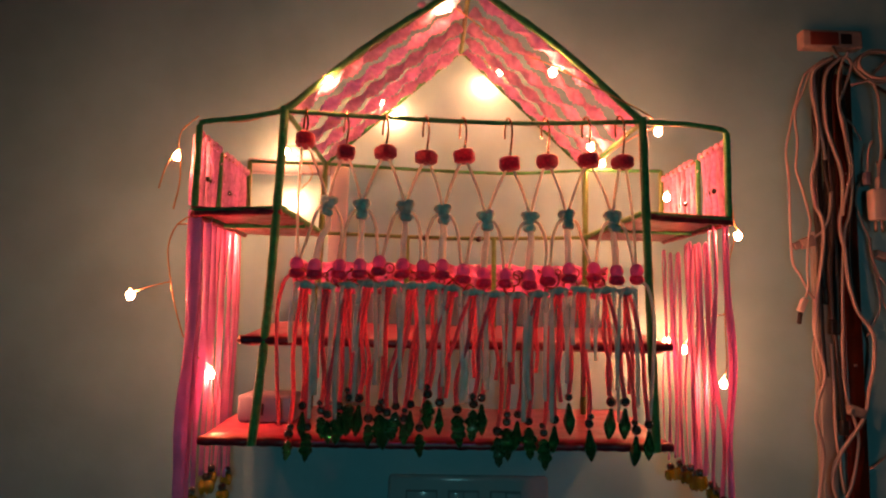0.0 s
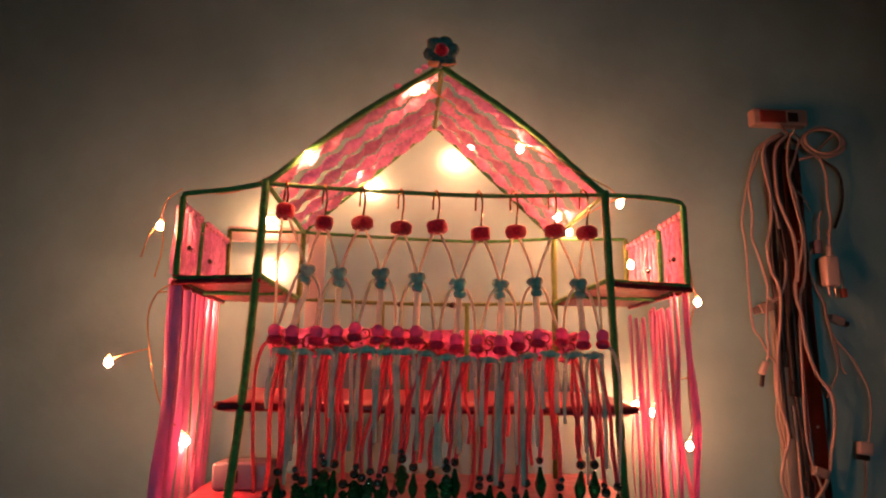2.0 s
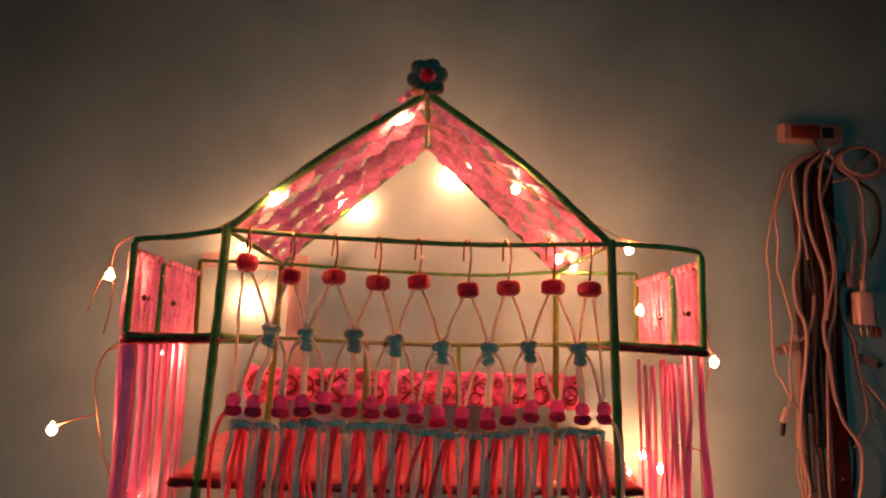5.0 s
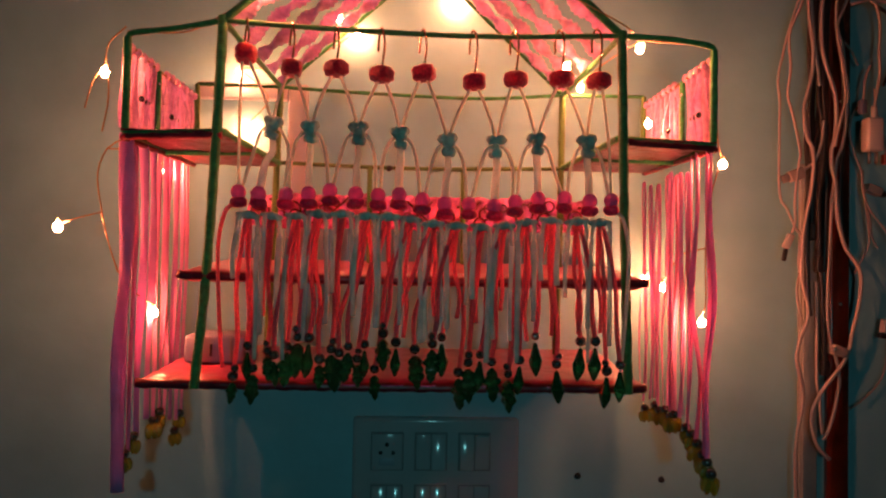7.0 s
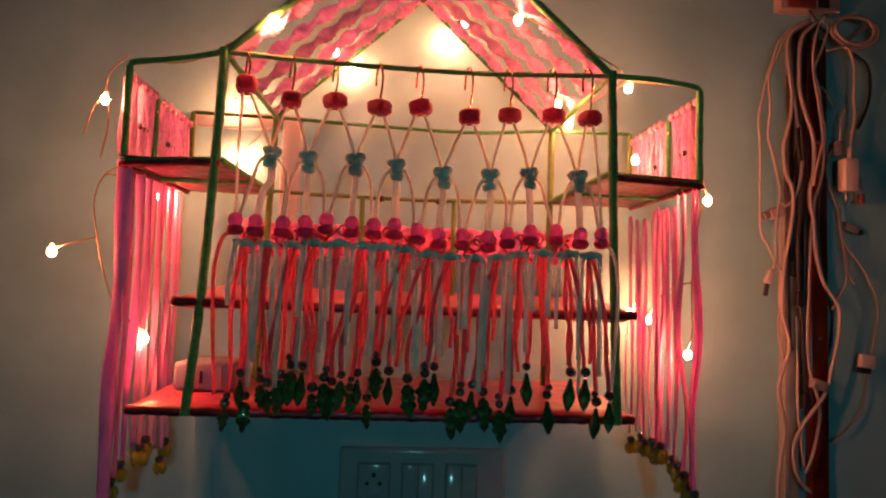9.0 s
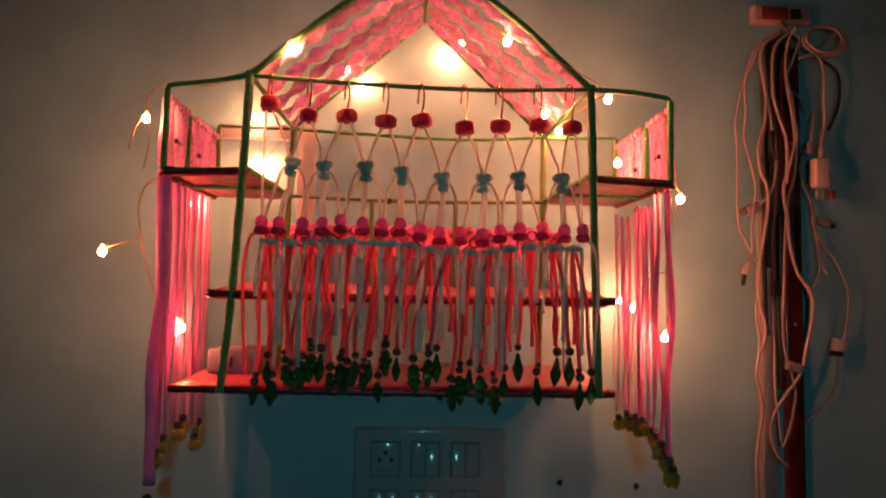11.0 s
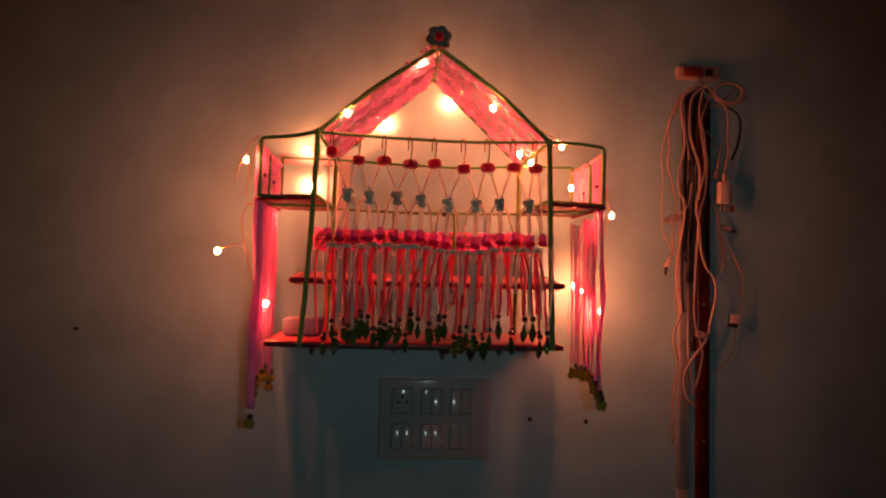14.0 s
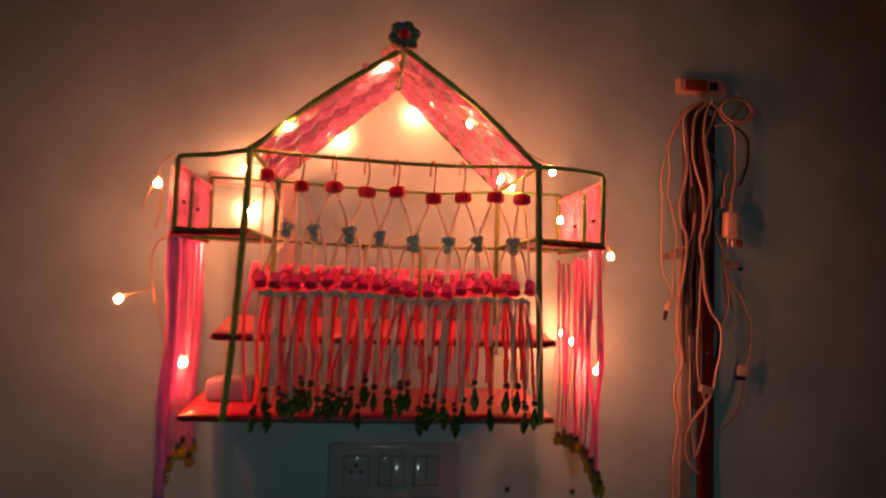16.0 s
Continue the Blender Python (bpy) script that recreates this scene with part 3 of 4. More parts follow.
drop_mesh = mesh_of("green_drop", lobed_drop(), M_GREENDROP)
tear_mesh = mesh_of("green_drop", lathe([(0.0004, 0.0), (0.0016, -0.0010), (0.0024, -0.0050), (0.0038, -0.0095), (0.0050, -0.0130), (0.0044, -0.0165), (0.0030, -0.0200), (0.0012, -0.0235), (0.0002, -0.0245)], 8), M_GREENDROP, smooth=False)


def hang(x, z_top, end, r, name, material):
    """A slack hanging cord from a tie down to its end, a little wavy."""
    length = z_top - end.z
    a = rc.uniform(0.0006, 0.0028) * rc.choice((-1, 1))
    dx = end.x - x
    pts = [V(x, CY, z_top), V(x + dx * 0.25 + a * 0.5, CY + end.y * 0.5, z_top - 0.16 * length), V(x + dx * 0.6 + a, CY + end.y, z_top - 0.45 * length),
           V(x + dx * 0.9 - a, CY + end.y, z_top - 0.75 * length), V(end.x, CY + end.y, end.z)]
    part(name, tube(pts, r, 6, 0.006), material, curtain)
    return pts[-1]


def mint_tail(x, z_top, z_end, dx):
    """A flat mint ribbon tail with a slight turn."""
    length = z_top - z_end
    yo = rc.uniform(-0.007, -0.001)
    part("mint_ribbon", strip([V(x, CY, z_top), V(x + dx * 0.5, CY + yo, z_top - 0.3 * length), V(x + dx, CY + yo, z_top - 0.65 * length), V(x + dx * rc.uniform(0.4, 1.4), CY + yo, z_end)],
                              rc.uniform(0.0020, 0.0027), 0.0005, rc.uniform(-9, 9), rc.uniform(-0.5, 0.5), 0.005), M_MINT, curtain, "pale mint ribbon")


# each drop: its place along the curtain, the height of its bead and of its own top
DROPS = ((-0.084, 1.403, 1.397), (-0.072, 1.429, 1.415), (-0.067, 1.410, 1.394), (-0.055, 1.425, 1.415), (-0.049, 1.422, 1.410), (-0.039, 1.429, 1.408), (-0.030, 1.437, 1.416), (-0.021, 1.436, 1.411),
         (-0.012, 1.418, 1.408), (-0.002, 1.427, 1.406), (0.005, 1.424, 1.404), (0.013, 1.430, 1.414), (0.020, 1.419, 1.410), (0.026, 1.431, 1.417), (0.035, 1.410, 1.399), (0.042, 1.441, 1.423),
         (0.053, 1.434, 1.420), (0.069, 1.428, 1.406), (0.084, 1.433, 1.413), (0.092, 1.438, 1.418), (0.107, 1.408, 1.390), (0.115, 1.417, 1.394), (0.125, 1.424, 1.406), (0.135, 1.418, 1.398),
         (0.150, 1.407, 1.388), (0.159, 1.420, 1.405), (0.173, 1.440, 1.418), (0.192, 1.416, 1.394), (0.213, 1.436, 1.414), (0.224, 1.437, 1.414), (0.236, 1.411, 1.392), (0.246, 1.417, 1.399))
TIES = [((BEADS[i][0] + BEADS[i + 1][0]) / 2, (BEADS[i][1] + BEADS[i + 1][1]) / 2 - 0.0145) for i in range(16)]
for k, (x, z_bead, z_drop) in enumerate(DROPS):
    tx, tz = TIES[k // 2]
    s = 1 if k % 2 else -1
    yo = rc.uniform(-0.005, 0.004)
    end = hang(tx + s * 0.0016, tz - 0.001, V(x, yo, z_bead), 0.0020, "red_cord", M_REDCORD)
    put("smoke_bead", smoke_mesh, end, curtain, size=rc.uniform(0.85, 1.1))
    top = z_bead - 0.0055
    reach = min(1.2, max(0.75, 0.82 * (top - z_drop + 0.0205) / 0.0245))
    put("green_drop", tear_mesh if k % 3 == 1 or k > 24 else drop_mesh, (end.x, end.y, top), curtain,
        turn=Euler((rc.uniform(-0.1, 0.1), rc.uniform(-0.12, 0.12), rc.uniform(0, 3))).to_matrix(), size=reach)
    if k % 3 == 0:
        put("smoke_bead", smoke_mesh, (end.x + rc.uniform(-0.002, 0.002), end.y, end.z + 0.0065), curtain, size=rc.uniform(0.6, 0.85))
for i, (x, z) in enumerate(TIES):
    put("aqua_tie", tie_mesh, (x, CY - 0.001, z), curtain, turn=Euler((0, rc.uniform(-0.18, 0.18), 0)).to_matrix(), size=rc.uniform(1.2, 1.4))
    hang(x + rc.uniform(-0.002, 0.002), z - 0.001, V(x + rc.uniform(-0.006, 0.006), rc.uniform(0.001, 0.006), rc.uniform(1.432, 1.462)), 0.0018, "red_cord", M_REDCORD)
    for s in (-1, 1):
        w = rc.uniform(0.0060, 0.0085)
        part("tie_loop", tube([V(x, CY - 0.003, z), V(x + s * 0.55 * w, CY - 0.004, z + 0.0012), V(x + s * 0.9 * w, CY - 0.003, z - 0.003), V(x + s * w, CY - 0.001, z - 0.009), V(x + s * w, CY, z - 0.017)], 0.0019, 6, 0.0015), M_MINT, curtain)
        mint_tail(x + s * w, z - 0.014, rc.uniform(1.432, 1.490) if rc.random() < 0.8 else 1.418, s * rc.uniform(-0.002, 0.004))
for s, (x, z) in ((-1, BEADS[0]), (1, BEADS[16])):
    part("red_cord" if s < 0 else "mint_cord", tube([V(x, CY, z - 0.004), V(x + s * 0.010, CY, z - 0.010), V(x + s * 0.016, CY, z - 0.04), V(x + s * 0.014, CY, 1.46), V(x + s * 0.010, CY, 1.410)], 0.0017, 6),
         M_REDCORD if s < 0 else M_MINT, curtain)

# ---- ribbon fringes under the side boxes ----
flower_mesh = mesh_of("amber_flower", join(*[([Euler((0, 0, 2 * math.pi * k / 5)).to_matrix() @ v for v in ball((0.0042, 0, -0.004), 0.0036, 0.0026, 0.0065, 8, 6)[0]], ball((0, 0, 0), 1, 1, 1, 8, 6)[1]) for k in range(5)],
                                           ball((0, 0, 0.001), 0.0034, 0.0034, 0.0034, 8, 6)), M_YELLOW)


def fringe(sx, x_out, ribbons, lows, label):
    f = thing("ribbon_fringe", (x_out, -0.16, 1.606), label, "ribbon fringe", "fringes under the side boxes")
    for (y, w, m, z_low) in ribbons:
        x = x_out + sx * 0.003
        a = rc.uniform(0.0015, 0.0040) * rc.choice((-1, 1))
        part("ribbon", strip([V(x, y, 1.612), V(x + a * 0.4, y + a, 1.55), V(x + a, y - a, 1.47), V(x - a * 0.5, y + a, 1.40), V(x, y + a * 0.5, z_low)], w * (0.6 if sx < 0 else 0.72), 0.0006, rc.uniform(-3, 3), rc.uniform(-0.4, 0.9), 0.006, 0.2), m, f)
    for y, z in lows:
        x = x_out + sx * 0.003
        put("smoke_bead", smoke_mesh, (x, y, z), f, size=1.1)
        put("amber_flower", flower_mesh, (x, y, z - 0.006), f, turn=Euler((rc.uniform(-0.2, 0.2), rc.uniform(-0.2, 0.2), rc.uniform(0, 3))).to_matrix(), size=rc.uniform(0.95, 1.2))
    return f


left_rib = [(-0.246, 0.0120, M_RIBBON2, 1.295), (-0.224, 0.0040, M_RIBBON2, 1.325), (-0.208, 0.0065, M_RIBBON2, 1.335), (-0.184, 0.0060, M_RIBBON2, 1.345),
            (-0.166, 0.0045, M_RIBBON, 1.340), (-0.150, 0.0060, M_RIBBON, 1.335), (-0.136, 0.0040, M_RIBBON, 1.332), (-0.120, 0.0050, M_RIBBON, 1.330), (-0.102, 0.0045, M_RIBBON, 1.325), (-0.086, 0.0035, M_RIBBON, 1.33)]
fringe(-1, ML, left_rib, ((-0.247, 1.284), (-0.232, 1.325), (-0.212, 1.336), (-0.165, 1.340), (-0.150, 1.345), (-0.105, 1.315), (-0.090, 1.330)),
       "orchid and pink satin ribbons ending in amber flower beads")
right_rib = [(-0.250, 0.0042, M_RIBBON, 1.322), (-0.243, 0.0035, M_RIBBON, 1.330), (-0.221, 0.0050, M_RIBBON, 1.335), (-0.207, 0.0030, M_RIBBON, 1.340)]
right_fringe = fringe(1, MR - 0.002, right_rib, ((-0.256, 1.318), (-0.247, 1.326), (-0.238, 1.330), (-0.226, 1.337), (-0.212, 1.343), (-0.200, 1.346), (-0.170, 1.352), (-0.160, 1.348), (-0.146, 1.352), (-0.128, 1.347), (-0.114, 1.350), (-0.082, 1.340)),
                      "pink satin ribbons hung in long loops ending in amber flower beads")


def ribbon_loop(y, gap, z_top, z_low, m):
    """A thin ribbon hung double, its rounded bight just below the box."""
    x = MR + 0.001 + rc.uniform(-0.003, 0.003)
    a = rc.uniform(-0.003, 0.003)
    part("ribbon", strip([V(x, y - gap * 0.6, z_low), V(x + a, y - gap * 0.7, 1.42), V(x, y - gap * 0.6, 1.51), V(x, y - gap * 0.5, z_top - 0.014), V(x, y, z_top), V(x, y + gap * 0.5, z_top - 0.014),
                          V(x + a, y + gap * 0.6, 1.51), V(x - a, y + gap * 0.4, 1.43), V(x, y + gap * 0.5, z_low + 0.006)], rc.uniform(0.0017, 0.0026), 0.0006, 0.0, rc.uniform(0.3, 1.2), 0.005), m, right_fringe)


for k, y in enumerate((-0.196, -0.180, -0.166, -0.152, -0.138, -0.112, -0.096, -0.078)):
    ribbon_loop(y, rc.uniform(0.008, 0.012), rc.uniform(1.594, 1.606), rc.uniform(1.338, 1.356), M_RIBBON if k % 3 else M_RIBBON2)

# ---- fairy lights ----
lights = thing("fairy_lights", (0.075, FY, 1.71), "warm lit fairy bulbs on thin wire through the shelf", "string lights")
BULBS = ((-0.247, -0.246, 1.527), (-0.210, -0.247, 1.665), (0.359, -0.223, 1.601), (0.352, -0.196, 1.448), (0.354, -0.086, 1.479), (0.345, -0.050, 1.489),
         (-0.200, -0.122, 1.595), (-0.1845, -0.186, 1.4485), (0.276, -0.228, 1.708), (-0.060, -0.270, 1.737), (0.048, -0.256, 1.824),
         (0.160, -0.258, 1.757), (0.127, -0.072, 1.828), (-0.024, -0.090, 1.778), (0.312, -0.150, 1.654), 
         (-0.143, -0.010, 1.663), (-0.150, -0.030, 1.727), (0.113, -0.006, 1.833), (-0.010, -0.006, 1.787), (0.217, -0.180, 1.703), (0.256, -0.080, 1.709))
bulb_mesh = mesh_of("bulb", ball((0, 0, 0), 0.0036, 0.0036, 0.0044, 12, 10), M_GLOW)
cap2_mesh = mesh_of("socket", lathe([(0.0, 0.0068), (0.0008, 0.0068), (0.0012, 0.0062), (0.0018, 0.0055), (0.0021, 0.0044)], 12), M_SOCKET)
for c in BULBS:
    b = put("bulb", bulb_mesh, c, lights, "lit warm white bulb")
    # the bulbs on the outside hang from their holders, those on the roof lie holder outwards
    tilt = Euler((0, 0, 0)) if c[2] < 1.70 else Euler((0, 0.7 if c[0] > 0.075 else -0.7, 0))
    put("socket", cap2_mesh, Vector(c) + V(0, 0, 0.0005), b, turn=tilt.to_matrix())
WIRES = (((-0.210, -0.247, 1.672), (-0.206, -0.250, 1.690), (-0.187, -0.260, 1.702)), ((-0.190, -0.250, 1.606), (-0.205, -0.249, 1.597), (-0.213, -0.248, 1.575), (-0.210, -0.246, 1.545), (-0.203, -0.246, 1.515), (-0.197, -0.240, 1.490)), ((-0.210, -0.247, 1.672), (-0.219, -0.250, 1.655), (-0.225, -0.250, 1.632)), ((-0.207, -0.248, 1.672), (-0.205, -0.250, 1.640), (-0.210, -0.249, 1.612)), ((-0.205, -0.249, 1.597), (-0.203, -0.18, 1.606), (-0.200, -0.122, 1.602)),
         ((-0.210, -0.246, 1.541), (-0.228, -0.247, 1.536), (-0.243, -0.246, 1.531)), ((-0.197, -0.240, 1.490), (-0.190, -0.22, 1.470), (-0.1845, -0.186, 1.4555)),
         ((-0.187, -0.257, 1.699), (-0.140, -0.256, 1.700), (-0.108, -0.262, 1.712), (-0.060, -0.264, 1.744), (0.049, -0.253, 1.830)),
         ((0.049, -0.255, 1.833), (0.125, -0.18, 1.816), (0.160, -0.258, 1.764), (0.247, -0.268, 1.716), (0.276, -0.230, 1.716), (0.335, -0.250, 1.706)),
         ((0.127, -0.072, 1.835), (0.06, -0.08, 1.845), (-0.024, -0.088, 1.786), (-0.010, -0.008, 1.794), (-0.080, -0.04, 1.738), (-0.150, -0.032, 1.734)), ((-0.150, -0.032, 1.734), (-0.115, -0.03, 1.700), (-0.143, -0.012, 1.670)),
         ((0.113, -0.008, 1.840), (0.118, -0.050, 1.842), (0.127, -0.072, 1.835)), ((0.256, -0.080, 1.716), (0.232, -0.13, 1.716), (0.217, -0.180, 1.710)), ((0.256, -0.080, 1.716), (0.268, -0.15, 1.720), (0.276, -0.228, 1.715)), ((0.335, -0.250, 1.706), (0.342, -0.245, 1.650), (0.352, -0.230, 1.615), (0.359, -0.223, 1.608)),
         ((0.359, -0.223, 1.608), (0.343, -0.235, 1.570), (0.336, -0.240, 1.520), (0.341, -0.230, 1.470), (0.352, -0.196, 1.455)), ((0.336, -0.240, 1.520), (0.345, -0.160, 1.515), (0.354, -0.086, 1.486)), ((0.354, -0.086, 1.486), (0.347, -0.072, 1.500), (0.345, -0.050, 1.496)))
for w in WIRES:
    part("wire", tube([V(*p) for p in w], 0.0007, 5, 0.006), M_WIRE, lights)

# ---- white adaptor on the lower board ----
adaptor = thing("power_adaptor", (-0.125, -0.15, 1.398), "lilac-grey plastic socket adaptor lying on the lower board", "adaptor")
part("body", block((-0.158, -0.178, 1.3985), (-0.098, -0.122, 1.4265), 0.004, 3), M_LILAC, adaptor)
part("slot", block((-0.1322, -0.1795, 1.406), (-0.1298, -0.1775, 1.418), 0.0003, 1), M_BLACK, adaptor)
part("seam", block((-0.1126, -0.1788, 1.401), (-0.1118, -0.1775, 1.4245), 0.0002, 1), M_GAP, adaptor)

# ---- switch plate ----
plate = thing("switch_plate", (0.092, 0.0, 1.24), "white plastic switch board with a socket and rocker switches", "switch board")
PX0, PX1, PZ0, PZ1 = -0.005, 0.202, 1.162, 1.310
part("frame_plate", block((PX0, -0.013, PZ0), (PX1, 0.0, PZ1), 0.005, 4), M_PLATE, plate)


def well(x, z):
    part("module_rim", block((x - 0.0205, -0.0142, z - 0.0240), (x + 0.0205, -0.0125, z + 0.0240), 0.0008, 2), M_PLATE, plate)
    part("module_gap", block((x - 0.0198, -0.0146, z - 0.0233), (x + 0.0198, -0.0138, z + 0.0233), 0.0003, 1), M_GAP, plate, "grey gap round the module")


def rocker(x, z, up):
    sw = part("rocker_switch", block((x - 0.0090, -0.0190, z - 0.0218), (x + 0.0090, -0.0135, z + 0.0218), 0.0018, 3), M_PLATE, plate)
    sw.rotation_euler = (radians(-10 if up else 6), 0, 0)


ZR1, ZR2 = 1.269, 1.205
for x in (0.038, 0.092, 0.146):
    for z in (ZR1, ZR2):
        well(x, z)
sock = part("socket_face", block((0.0190, -0.0175, ZR1 - 0.0222), (0.0570, -0.0135, ZR1 + 0.0222), 0.0012, 2), M_PLATE, plate)
for dx, dz, r in ((0, 0.009, 0.0030), (-0.0078, -0.001, 0.0026), (0.0078, -0.001, 0.0026)):
    part("socket_hole", ball((0.038 + dx, -0.0172, ZR1 + dz), r, 0.0012, r, 10, 6), M_BLACK, sock)
part("shutter", block((0.0285, -0.0186, ZR1 - 0.0165), (0.0475, -0.0170, ZR1 - 0.0070), 0.001, 2), M_PVC, sock, "grey shutter piece")
for x, z, up in ((0.1015, ZR1, True), (0.1365, ZR1, True), (0.1555, ZR1, False), (0.0285, ZR2, True), (0.0475, ZR2, True), (0.0825, ZR2, True), (0.1015, ZR2, True)):
    rocker(x, z, up)
part("blank_module", block((0.0735, -0.0168, ZR1 - 0.0218), (0.0915, -0.0135, ZR1 + 0.0218), 0.0010, 2), M_PLATE, plate)
for x in (0.1365, 0.1555):
    part("blank_module", block((x - 0.0090, -0.0160, ZR2 - 0.0218), (x + 0.0090, -0.0135, ZR2 + 0.0218), 0.0010, 2), M_PLATE, plate)

# small things on the wall
for i, (x, z) in enumerate(((0.279, 1.236), (0.387, 1.232), (-0.556, 1.390))):
    t = thing("wall_plug", (x, 0.0, z), "small dark plug hole in the wall", "wall plug", "wall plugs")
    part("plug", ball((x, -0.0004, z), 0.0042 if i < 2 else 0.006, 0.0022, 0.0042 if i < 2 else 0.003, 12, 8, 0.25, 1, i), M_BLACK, t)

casing = thing("cable_casing", (-0.13, 0.0, 1.70), "grey plastic cable casing fixed along the wall", "cable casing")
part("casing_run", block((-0.205, -0.014, 1.702), (-0.0945, 0.0, 1.722), 0.002), M_PVC, casing)
part("casing_drop", block((-0.094, -0.012, 1.40), (-0.070, 0.0, 1.722), 0.002), M_PVC, casing)

# ---- cable bundle beside the shelf ----
rail = thing("hook_block", (0.601, 0.0, 1.90), "dull grey plastic hook block with worn red face screwed to wall", "wall hook")
part("body", block((0.556, -0.018, 1.898), (0.641, 0.0, 1.924), 0.003, 3), M_HOOK, rail)
part("red_face", block((0.566, -0.0192, 1.901), (0.606, -0.0172, 1.920), 0.0006), M_REDPLASTIC, rail, "worn red plastic face")
part("recess", block((0.609, -0.0188, 1.903), (0.625, -0.0172, 1.918), 0.0006), M_BLACK, rail, "dark recess")
part("hook", tube([V(0.598, -0.016, 1.899), V(0.598, -0.028, 1.882), V(0.600, -0.040, 1.874), V(0.602, -0.044, 1.882)], 0.0022, 8, 0.003), M_STEEL, rail)

batten = thing("wiring_batten", (0.611, 0.0, 0.60), "red-brown varnished wooden wiring batten on the wall", "batten")
part("batten", block((0.598, -0.014, 0.60), (0.624, 0.0, 1.862), 0.003, 2), M_BROWN, batten)
for z in (1.46, 1.20, 0.95, 1.72):
    part("clip_pin", ball((0.611, -0.0145, z), 0.0022, 0.0014, 0.0022, 8, 6), M_STEEL, batten)
strip_box = thing("wiring_strip", (0.575, 0.0, 0.60), "grey plastic wiring strip fixed beside the wooden batten", "cable casing")
for z0, z1 in ((0.60, 1.109), (1.111, 1.640)):
    length = part("casing", block((0.563, -0.007, z0), (0.586, 0.0, z1), 0.001, 2), M_GREYSTRIP, strip_box)
    part("cover", block((0.5645, -0.0105, z0 + 0.001), (0.5845, -0.0065, z1 - 0.001), 0.0018, 2), M_GREYSTRIP, length, "clip-on cover")


def cable(points, r, material, label, depth=-0.032, end=None):
    """A hanging cable; points are (x, z) down the wall."""
    c = thing("cable", (points[0][0], depth, points[0][1]), label, "cable", "cables on the hook")
    part("cord", tube([V(x, depth + 0.002 * math.sin(7 * i + 40 * x), z) for i, (x, z) in enumerate(points)], r, 8, 0.005), material, c)
    if end:
        x, z = points[-1]
        part("connector", block((x - 0.0045, depth - 0.005, z - 0.018), (x + 0.0045, depth + 0.004, z + 0.002), 0.0015), end, c)
    return c


def tilted_block(name, at, half, turn, material, parent, label=""):
    """A small rounded box turned in the plane of the wall."""
    ob = put(name, mesh_of(name, block([-h for h in half], half, 0.0016, 2), material), at, parent, label, Euler((0, turn, 0)).to_matrix())
    return ob


WHITE = "white plastic flex hanging in slack loops from the hook"
BLACK = "black rubber cable hanging from the hook"
cable([(0.575, 1.874), (0.553, 1.857), (0.545, 1.846), (0.536, 1.819), (0.529, 1.796), (0.524, 1.773), (0.520, 1.754), (0.519, 1.736), (0.522, 1.706), (0.522, 1.603), (0.531, 1.578), (0.542, 1.553), (0.548, 1.544), (0.546, 1.517), (0.548, 1.499)], 0.0017, M_CABLE, WHITE, -0.031)
cable([(0.554, 1.499), (0.550, 1.480), (0.551, 1.459), (0.556, 1.441), (0.559, 1.433)], 0.0014, M_CABLE, "thin white lead taped to thicker flex", -0.020)
lead = cable([(0.578, 1.874), (0.556, 1.857), (0.542, 1.827), (0.530, 1.796), (0.532, 1.755), (0.529, 1.721), (0.536, 1.699), (0.545, 1.663), (0.547, 1.648), (0.543, 1.626), (0.539, 1.589), (0.539, 1.563), (0.535, 1.548)], 0.0018, M_CABLE, "white lead with a metal-tipped plug hanging free", -0.034)
tilted_block("plug_body", V(0.5312, -0.034, 1.538), (0.0042, 0.0035, 0.0095), radians(24), M_PLASTIC, lead)
tilted_block("plug_tip", V(0.5268, -0.034, 1.521), (0.0028, 0.0022, 0.0080), radians(10), M_BLACK, lead, "dark plug tip")
cable([(0.584, 1.876), (0.559, 1.857), (0.553, 1.832), (0.557, 1.801), (0.561, 1.779), (0.560, 1.749), (0.554, 1.722), (0.550, 1.704), (0.553, 1.670), (0.559, 1.656), (0.561, 1.634), (0.558, 1.604), (0.554, 1.579), (0.550, 1.553), (0.547, 1.502), (0.552, 1.477), (0.556, 1.460), (0.556, 1.445), (0.552, 1.433),
       (0.546, 1.420), (0.541, 1.399), (0.542, 1.385), (0.548, 1.364), (0.551, 1.346), (0.550, 1.332), (0.545, 1.304), (0.542, 1.283), (0.541, 1.261), (0.542, 1.200)], 0.0024, M_CABLE, "thick white flex hanging down past the switch board height", -0.036)
cable([(0.588, 1.876), (0.562, 1.857), (0.561, 1.828), (0.564, 1.798), (0.567, 1.779), (0.571, 1.759), (0.574, 1.735)], 0.0020, M_CABLE, WHITE, -0.030)
cable([(0.596, 1.876), (0.574, 1.850), (0.571, 1.791), (0.578, 1.761), (0.585, 1.743), (0.590, 1.728), (0.592, 1.706), (0.590, 1.672), (0.585, 1.653), (0.585, 1.631), (0.590, 1.613), (0.592, 1.591), (0.596, 1.562), (0.606, 1.530), (0.618, 1.512), (0.623, 1.498), (0.623, 1.479), (0.620, 1.454), (0.613, 1.425), (0.610, 1.404),
       (0.602, 1.386), (0.588, 1.368), (0.575, 1.350), (0.566, 1.332), (0.563, 1.318), (0.564, 1.301), (0.570, 1.284), (0.584, 1.269)], 0.0025, M_CABLE, "thick white flex swinging across the wooden batten in a loop", -0.034)
